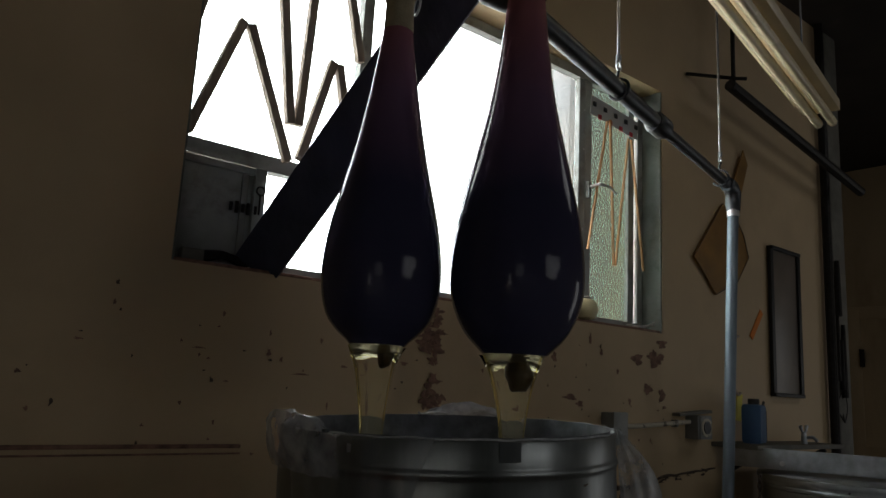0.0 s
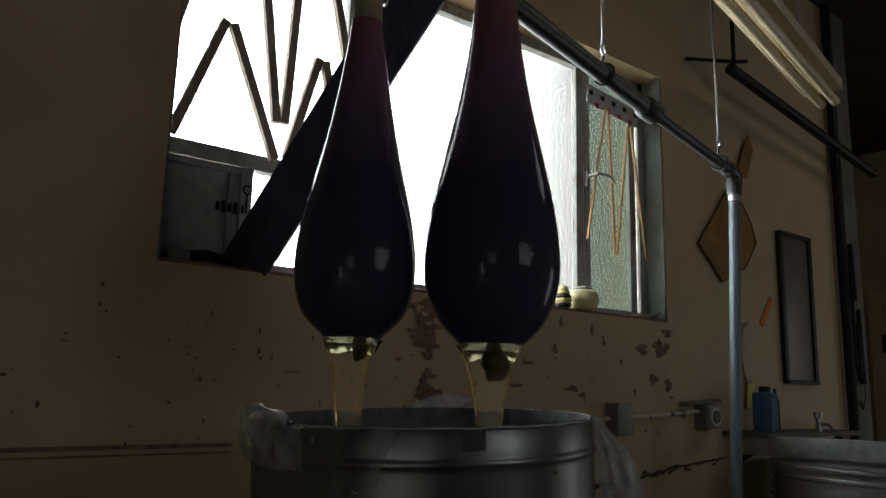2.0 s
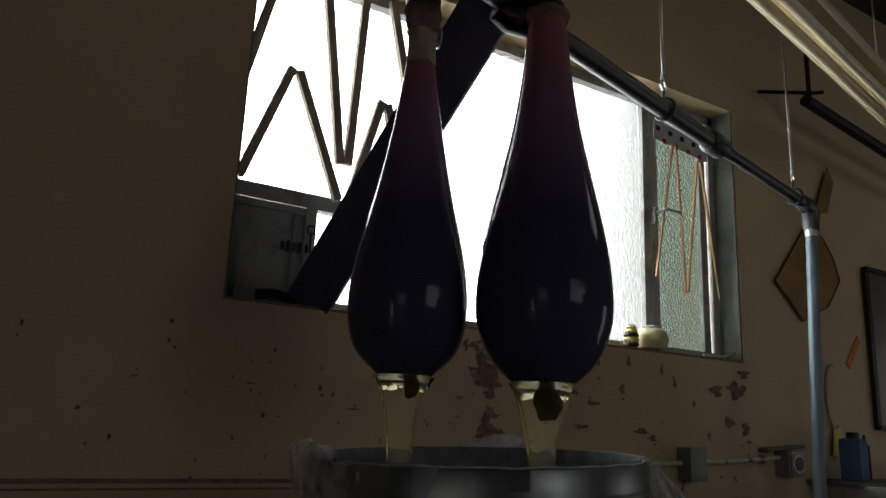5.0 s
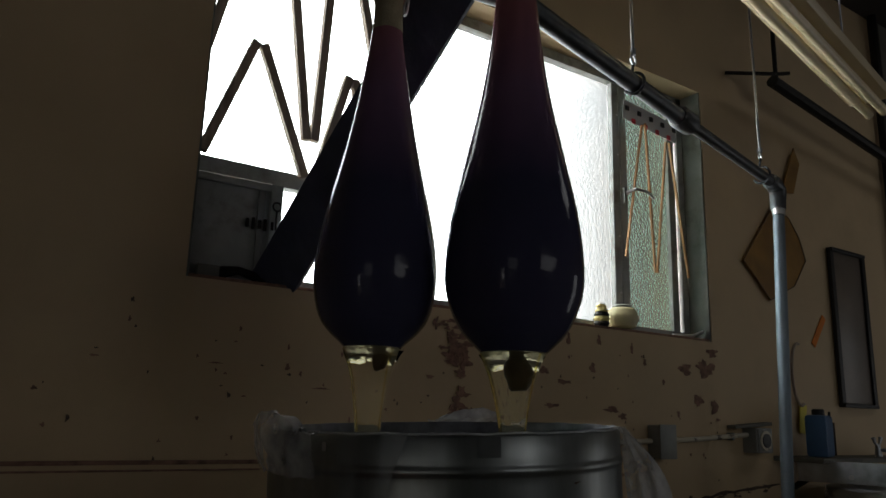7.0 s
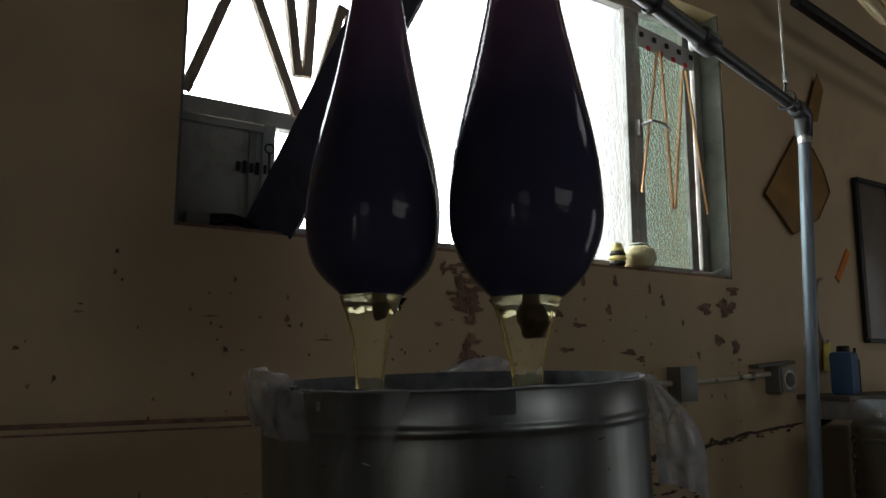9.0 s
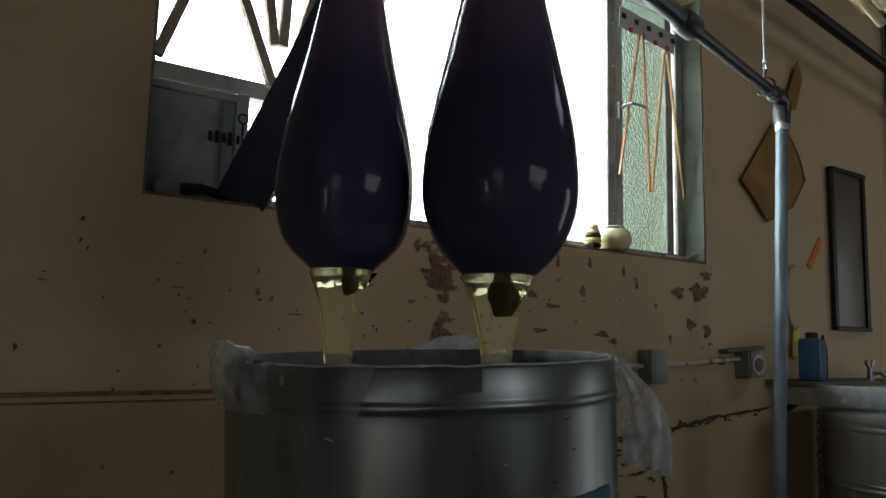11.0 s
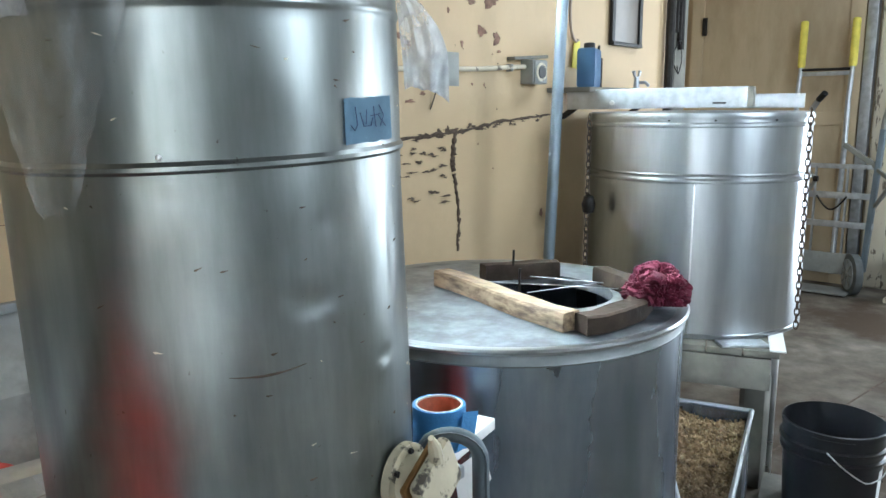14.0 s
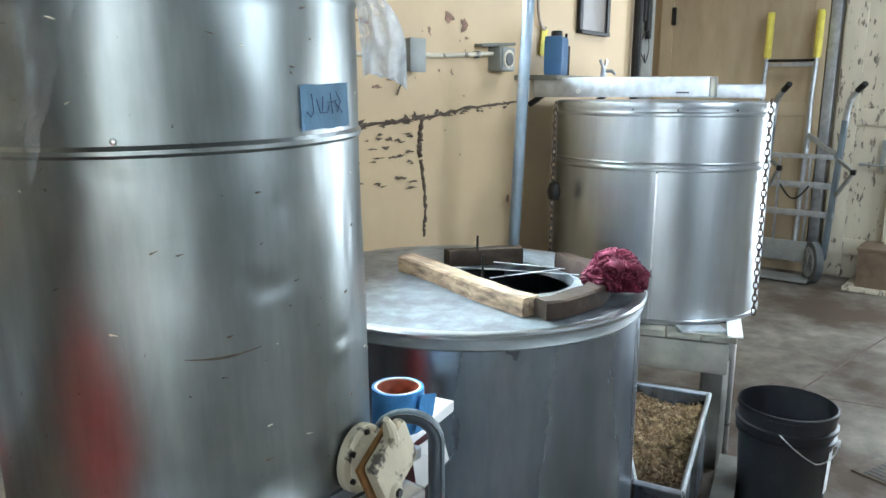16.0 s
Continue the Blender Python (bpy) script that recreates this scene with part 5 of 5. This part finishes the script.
part("ear", tube([(.088, -.113, .262), (.100, -.128, .262)], .012, 10), PAPER, bucket)
bl = bmesh.new()
rows = [[bl.verts.new(((.1325 + .0455 * z) * math.cos(radians(a)), (.1325 + .0455 * z) * math.sin(radians(a)), z)) for a in range(-72, -41, 5)] for z in (.10, .15, .20, .245)]
for a, b in zip(rows, rows[1:]):
    for i in range(len(a) - 1):
        bl.faces.new((a[i], a[i + 1], b[i + 1], b[i]))
lab = part("label", bl, PAPER, bucket, "white printed label")
for z in (.225, .205, .185):
    part("print_bar", box((.002, .045, .007), (.1445 * math.cos(radians(-36)), .1445 * math.sin(radians(-36)), z), turn=Matrix.Rotation(radians(-36), 3, "Z")), BLACK, lab)
drain = thing("floor_drain", pose(3.575, -.005, 0, 0, 0, -20), "slotted iron drain grate set in the floor", "drain", kind="structure")
part("rim", box((.19, .19, .006), (0, 0, .002), .001), CONCRETE, drain)
for i in range(6):
    part("slot", box((.014, .115, .003), (-.068 + .027 * i, 0, .0052)), BLACK, drain)
# ---- sink bench by the wall ----
sink = thing("steel_bench", I4, "stainless bench with a sloping back panel along the wall", "bench")
bx0, bx1 = -1.2, 1.20
part("back_rim", box((bx1 - bx0, .022, .020), ((bx0 + bx1) / 2, WY - .012, .950), .004), GALV, sink)
own = bmesh.new()
v = [own.verts.new(p) for p in ((bx0, WY - .006, .942), (bx1, WY - .006, .942), (bx1, 1.235, .812), (bx0, 1.235, .812), (bx0, 1.185, .665), (bx1, 1.185, .665))]
own.faces.new(v[:4])
own.faces.new((v[3], v[2], v[5], v[4]))
bmesh.ops.solidify(own, geom=own.faces[:], thickness=.003)
part("slope", own, BENCHZINC, sink, smooth=False)
part("worktop", box((2.2, .30, .030), (.02, 1.040, .650), .004), CONCRETE, sink, "dull brown worktop")
for x in (-1.0, 1.05):
    for y in (.93, 1.15):
        part("leg", box((.04, .04, .635), (x, y, .3175), .003), GALV, sink)
kn = part("drain_hole", tube([(0, 0, 0), (0, 0, .006), (0, 0, .004)], [.016, .015, .009], 18), ALU, sink)
kn.matrix_local = pose(.985, 1.297, .884, 38, 0, 0)
part("plug", tube([(0, 0, .003), (0, 0, .007)], .008, 12), BLACK, sink).matrix_local = pose(.985, 1.297, .884, 38, 0, 0)
jar = thing("red_tub", pose(.958, 1.035, .665), "small red plastic tub with a domed lid on the bench", "tub")
part("body", lathe([(0, 0), (.060, 0), (.068, .075), (.068, .08)], 32), REDPLASTIC, jar)
part("lid", lathe([(.071, .072), (.072, .088), (.063, .100), (.035, .107), (0, .109)], 32), REDPLASTIC, jar)
# unseen barrel, added only to give the tall tank its red reflection
barrel = thing("reflected_red_barrel", pose(.585, .54, 0), "tall red plastic barrel out of view, added for its reflection in the tank", "barrel")
part("body", lathe([(0, 0), (.130, 0), (.134, .02), (.138, .3), (.142, .33), (.138, .36), (.138, .6), (.142, .63), (.138, .845), (.130, .868), (.108, .876), (.08, .878)], 48), REDPLASTIC, barrel)
part("lid", lathe([(.08, .865), (.08, .89), (.07, .898), (0, .90)], 32), REDPLASTIC, barrel)

# ---- wall fittings ----
plate = thing("wall_plate", I4, "dark framed metal access plate on the wall", "plate")
part("frame", box((.155, .012, .130), (.845, WY - .006, 1.097), .004), BLACK, plate)
part("plate", box((.130, .010, .106), (.845, WY - .012, 1.097), .003), GALV, plate)
grime = part("grime", ragged(.030, .060, 71, .003, 20, .5), CRACK, plate, "dark grime round the old knob")
grime.location = (.838, WY - .0165, 1.092)
part("knob", lathe([(.007, 0), (.008, .004), (0, .008)], 12), IRON, plate).matrix_local = pose(.838, WY - .018, 1.088, 90)


def wallbox(name, x0, x1, z0, z1, d, label):
    th = thing(name, I4, label, "electrical box")
    part("box", box((x1 - x0, d, z1 - z0), ((x0 + x1) / 2, WY - d / 2, (z0 + z1) / 2), .004), GREYBOX, th)
    return th


jb = wallbox("junction_box", 2.462, 2.535, 1.410, 1.512, .05, "grey steel junction box on the wall")
part("cover", box((.078, .006, .106), (2.4985, WY - .052, 1.461), .002), GREYBOX, jb)
part("cable", tube([(2.47, WY - .02, 1.41), (2.462, WY - .012, 1.37), (2.45, WY - .006, 1.335)], .0022, 6), BLACK, jb)
ob_ = wallbox("outlet_box", 2.965, 3.062, 1.425, 1.512, .055, "grey steel outlet box with a round socket on the wall")
part("faceplate", box((.080, .005, .082), (3.015, WY - .057, 1.468), .002), GREYBOX, ob_)
part("socket_ring", tube([(0, 0, 0), (0, 0, .004)], .034, 22), WHITEPAINT, ob_).matrix_local = pose(3.015, WY - .059, 1.468, 90)
part("socket", tube([(0, 0, 0), (0, 0, .006)], .024, 20), BLACK, ob_).matrix_local = pose(3.015, WY - .060, 1.468, 90)
solo("wood_scrap", box((.22, .035, .012), (2.985, WY - .02, 1.520), .002, turn=Matrix.Rotation(radians(-4), 3, "Y")), GREYWOOD, I4, "thin wooden strip over the outlet box", "strip")
cond = thing("conduit", I4, "thin painted conduit along the wall", "conduit", kind="structure")
part("tube", tube([(2.535, WY - .014, 1.464), (2.70, WY - .014, 1.470), (2.966, WY - .018, 1.487)], .0085, 10), WHITEPAINT, cond)
part("clip", box((.012, .024, .026), (2.88, WY - .012, 1.480), .002), GREYBOX, cond)
part("tube", tube([(2.16, WY - .014, 1.452), (2.462, WY - .014, 1.462)], .0085, 10), WHITEPAINT, cond)

framed = thing("wall_panel", I4, "tall dark framed board hanging on the wall", "panel")
part("board", box((.255, .012, .645), (3.77, WY - .006, 1.937), .002), PICTURE, framed)
for a, b in (((3.640, 1.612), (3.640, 2.266)), ((3.900, 1.612), (3.900, 2.266)), ((3.632, 1.612), (3.908, 1.612)), ((3.632, 2.266), (3.908, 2.266))):
    part("frame", bar((a[0], WY - .014, a[1]), (b[0], WY - .014, b[1]), (.028, .016), up=(0, 1, 0) if a[0] == b[0] else (0, 0, 1)), BLACK, framed)
solo("orange_tag", box((.030, .003, .155), (3.52, WY - .003, 1.905), .001, turn=Matrix.Rotation(radians(38), 3, "Y")), ORANGE, I4, "slanting orange paper tag on the wall", "tag")
wax = thing("wax_sheet", I4, "amber wax sheet of irregular shape hung on the wall", "wax sheet")


def flat_plate(outline, y, thick):
    """A thin sheet of many-cornered outline, given as (x, z), hung flat on the wall."""
    own = bmesh.new()
    front, back = [own.verts.new((x, y - thick, z)) for x, z in outline], [own.verts.new((x, y, z)) for x, z in outline]
    own.faces.new(front)
    own.faces.new(back[::-1])
    for k in range(len(outline)):
        own.faces.new((front[k], back[k], back[(k + 1) % len(outline)], front[(k + 1) % len(outline)]))
    return own


KITE = [(3.241, 2.387), (3.140, 2.270), (3.017, 2.129), (3.090, 2.073), (3.178, 1.994), (3.350, 2.069), (3.447, 2.187), (3.409, 2.277), (3.344, 2.350)]
part("sheet", flat_plate(KITE, WY - .006, .006), AMBER, wax)
part("sheet", flat_plate([(3.303, 2.451), (3.372, 2.587), (3.415, 2.667), (3.450, 2.604), (3.390, 2.463)], WY - .013, .005), AMBER, wax)
for a, b in zip(KITE, KITE[1:] + KITE[:1]):
    part("edge_wire", tube([(a[0], WY - .014, a[1]), (b[0], WY - .014, b[1])], .0018, 6), RUST, wax)
hoop = thing("hanging_cord", I4, "brown cord and yellow strip hanging on the wall", "cord")
part("cord", tube(arc((3.34, WY - .012, 1.72), .12, 80, 290, 16, u=(.42, 0, 0)), .006, 6), LATH, hoop)
part("strip", box((.045, .004, .11), (3.345, WY - .010, 1.55), .001, turn=Matrix.Rotation(radians(8), 3, "Y")), YELLOW, hoop)
shelf = thing("wall_shelf", I4, "narrow grey timber shelf on brackets behind the tank", "shelf")
part("board", box((.75, .19, .018), (3.52, WY - .096, 1.405), .003), GREYWOOD, shelf)
for x in (3.25, 3.80):
    part("bracket", bar((x, WY - .01, 1.30), (x, WY - .15, 1.39), (.02, .02)), IRON, shelf)
jug = thing("plastic_jug", pose(3.285, 1.275, 1.414, 0, 0, 18), "blue plastic jug with a black cable on the shelf", "jug")
part("body", box((.125, .075, .150), (0, 0, .075), .014), BLUEPLASTIC, jug)
part("cap", lathe([(.0, .150), (.022, .150), (.022, .168), (.018, .172), (0, .172)], 18), BLACK, jug)
part("cable", tube([(.04, -.03, .160), (.085, -.02, .145), (.095, -.01, .09), (.080, -.02, .05), (.105, 0, .01)], .005, 8), BLACK, jug)
solo("wooden_stick", box((.028, .02, .125), (3.475, WY - .045, 1.478), .004), DRIFTDARK, I4, "dark flat wooden stick standing on the shelf", "stick")
tap = thing("brass_tap", pose(3.62, 1.235, 1.414), "small grey metal tap with wing handles", "tap")
part("stem", tube([(0, 0, 0), (0, 0, .045)], [.014, .010], 12), GALV, tap)
part("wings", tube([(-.028, 0, .072), (-.018, 0, .052), (0, 0, .045), (.018, 0, .052), (.028, 0, .074)], [.008, .005, .006, .005, .008], 8), GALV, tap)
part("spout", tube([(0, 0, .025), (.02, -.03, .028), (.024, -.045, .012)], .007, 8), GALV, tap)
trim = thing("wall_pipe", I4, "dark vertical pipe in the corner of the wall", "pipe")
part("pipe", tube([(4.20, WY - .03, 0), (4.20, WY - .03, H)], .022, 10), IRON, trim)
part("corner_board", box((.14, .02, H - .01), (4.355, WY - .010, H / 2), .003), GREYWOOD, trim)
whisk = thing("wire_whisk", I4, "wire whisk and dark tools hanging in the corner", "whisk")
for k in range(4):
    part("loop", tube([(4.30 + .035 * math.cos(k * .8) * math.sin(math.pi * i / 12), WY - .035 + .03 * math.sin(k * .8) * math.sin(math.pi * i / 12), 1.66 - .16 * i / 12) for i in range(13)], .0025, 6), IRON, whisk)
part("handle", tube([(4.30, WY - .035, 1.66), (4.305, WY - .035, 1.90)], [.012, .009], 8), IRON, whisk)
for x, z0, z1, r in ((4.27, 1.70, 2.05, .012), (4.33, 1.62, 1.98, .016), (4.29, 2.02, 2.3, .02)):
    part("tool", tube([(x, WY - .03, z0), (x + .01, WY - .03, z1)], [r, r * .6], 8), IRON, whisk)

# ---- overhead: unlit tube lamp, black bracket ----
lamp_t = thing("fluorescent_lamp", I4, "unlit twin fluorescent tube lamp hung from the ceiling", "lamp")
t0, t1 = Vector((1.55, .585, 2.615)), Vector((3.13, .893, 2.600))
sd = Vector((.19, -.98, 0))
for k, o in ((0, -.024), (1, .024)):
    part("tube", tube([t0 + sd * o, t1 + sd * o], .0165, 16), TUBEGLASS, lamp_t)
    part("end_cap", tube([t1 + sd * o, t1 + sd * o + (t1 - t0).normalized() * .012], .0165, 14), LAMPBODY, lamp_t)
part("tray", bar(t0 + Vector((0, 0, .045)), t1 + Vector((-.03, 0, .045)), (.13, .040)), LAMPBODY, lamp_t)
part("hanger", tube([t0 + Vector((.3, .06, .06)), Vector((1.85, .645, H))], .003, 6), GALV, lamp_t)
part("hanger", tube([t1 + Vector((-.3, -.06, .06)), Vector((2.83, .833, H))], .003, 6), GALV, lamp_t)
brk = thing("black_bracket", I4, "black iron wall bracket with a long bar", "bracket")
part("drop", tube([(3.08, 1.22, H), (3.08, 1.22, 2.83)], .009, 8), IRON, brk)
part("arm", tube([(2.985, WY - .005, 2.89), (3.08, 1.21, 2.85), (3.11, 1.18, 2.85)], .008, 8), IRON, brk)
part("bar", tube([(3.07, 1.23, 2.825), (4.38, 1.25, 2.66)], .024, 10), IRON, brk)

# ---- end wall: sliding door, panelled door, hand truck, crate ----
door = thing("door_1", I4, "wide tan boarded sliding door in the end wall", "door", kind="structure")
part("leaf", box((.05, 1.28, 2.38), (X1 - .028, 1.69, 1.19), .004), WALLFAR, door)
for z in (2.34, 1.25, .12):
    part("rail", box((.016, 1.28, .10), (X1 - .060, 1.69, z), .003), WALLFAR, door)
for y in (1.10, 2.28):
    part("stile", box((.017, .10, 2.36), (X1 - .061, y, 1.19), .003), WALLFAR, door)
part("door_handle", box((.03, .03, .14), (X1 - .075, 2.22, 1.98), .004), IRON, door)
post = thing("door_post", I4, "grey steel door post in the end wall", "post")
part("post", box((.08, .07, H - .01), (X1 - .04, 1.005, H / 2), .003), GALV, post)
d2 = thing("door_2", I4, "old white panelled door with flaking paint", "door", kind="structure")
part("leaf", box((.04, 1.30, 2.6), (X1 - .022, .30, 1.30), .003), WHITEPAINT, d2)
for y0, y1, z0, z1 in ((-.34, .94, 1.14, 1.26), (-.34, .94, .18, .30), (-.34, .94, 2.45, 2.58), (.80, .94, .02, 2.58), (.32, .42, .3, 1.14), (-.34, -.22, .02, 2.58)):
    part("rail", box((.02, y1 - y0, z1 - z0), (X1 - .050 - .002 * (z1 - z0 > .5), (y0 + y1) / 2, (z0 + z1) / 2), .003), WHITEPAINT, d2)
part("bolt", box((.02, .03, .22), (X1 - .075, .60, .93), .003), GREYBOX, d2)
part("bolt_bar", tube([(X1 - .08, .75, .86), (X1 - .08, .35, .86)], .010, 8), GREYBOX, d2)

truck = thing("hand_truck", pose(6.60, 1.10, 0), "grey aluminium hand truck with yellow grips, leaning by the wall", "hand truck")
for y in (.335, -.012):
    part("stile", tube([(.02, y, .12), (.10, y, 1.05), (.105, y + .004, 1.40), (.135, y, 1.62), (.15, y, 1.94)], [.019, .019, .018, .016, .016], 12), GALV, truck)
    part("grip", tube([(.134, y, 1.62), (.138, y, 1.64), (.15, y, 1.95), (.15, y, 1.96)], [.020, .027, .027, .018], 14), YELLOW, truck, "yellow foam grip")
part("crossbar", tube([(.13, .335, 1.605), (.13, -.012, 1.605)], .010, 10), IRON, truck)
part("crossbar", bar((.128, .32, 1.575), (.128, 0, 1.575), (.012, .030)), GALV, truck)
for z, w in ((.915, .034), (.705, .046), (.495, .046)):
    part("crossbar", bar((.0, .30, z), (.0, -.265, z), (.022, w)), GALV, truck)
for y in (.235, -.250):
    part("side_rail", bar((.02, y + .03, .16), (.0, y - .022, 1.18), (.036, .062), up=(1, 0, 0)), POSTMAT, truck)
    part("handle_tube", tube([(.0, y - .020, 1.12), (-.01, y - .028, 1.24), (-.03, y - .045, 1.325), (-.06, y - .09, 1.385), (-.10, y - .137, 1.43)], [.021, .021, .020, .018, .016], 12), GALV, truck)
    part("handle", tube([(-.055, y - .085, 1.38), (-.06, y - .09, 1.387), (-.10, y - .138, 1.432), (-.104, y - .142, 1.437)], [.016, .022, .022, .014], 12), BLACK, truck, "black rubber handle")
    part("strut", bar((-.02, y - .012, .90), (-.15, y - .135, .83), (.018, .026)), GREYBOX, truck)
    part("strut", bar((-.02, y - .012, .64), (-.15, y - .135, .83), (.018, .026)), GREYBOX, truck)
    part("pivot", tube([(-.15, y - .150, .83), (-.15, y - .118, .83)], .020, 12), IRON, truck)
    axle, c = Vector((.52, -.854, 0)), Vector((-.06, y + .08, .150))
    flat = Vector((.854, .52, 0))
    w = part("wheel", tube([c + axle * d for d in (-.032, -.024, .024, .032)], [.118, .148, .148, .118], 32), RUBBER, truck)
    part("rim", tube([c - axle * .038, c - axle * .031], [.108, .112], 28), GALV, w)
    part("hub", tube([c - axle * .050, c - axle * .036], [.024, .030], 16), GREYBOX, w)
    for k in range(8):
        a = 2 * math.pi * k / 8
        out = flat * math.cos(a) + Vector((0, 0, math.sin(a)))
        part("spoke", bar(c - axle * .040 + out * .028, c - axle * .040 + out * .104, (.006, .010), bevel=0), GREYBOX, w)
part("diagonal", bar((.06, -.020, 1.068), (-.01, -.275, .905), (.030, .034)), GREYBOX, truck)
part("slack_cable", tube([(-.012, .12 - .20 * i / 12, .70 - .10 * math.sin(math.pi * i / 12)) for i in range(13)], .006, 8), IRON, truck)
for y in (.14, -.07):
    part("slat", bar((.012, y, .26), (.006, y, .92), (.010, .040), up=(1, 0, 0)), GALV, truck)
part("back_plate", box((.012, .46, .155), (-.005, .075, .205), .003), GREYBOX, truck)
part("toe_plate", box((.24, .46, .012), (-.10, .06, .020), .003), GREYBOX, truck)
crate = thing("wooden_crate", pose(6.62, .47, 0), "brown wooden box on a white board by the door", "crate")
part("base", box((.42, .46, .03), (0, 0, .015), .003), WHITEPAINT, crate)
part("box", box((.34, .36, .26), (.01, -.02, .16), .004), BOXBOARD, crate)
part("lid", box((.36, .38, .02), (.01, -.02, .30), .003), BOXBOARD, crate)
panel = thing("door_panel", pose(6.70, .30, 0), "pale plywood sheet standing against the old door", "panel")
part("sheet", box((.02, .42, .55), (.02, .02, .60), .003), WHITEPAINT, panel)
part("prop", box((.02, .38, .33), (.02, .02, .165), .003), WHITEPAINT, panel)
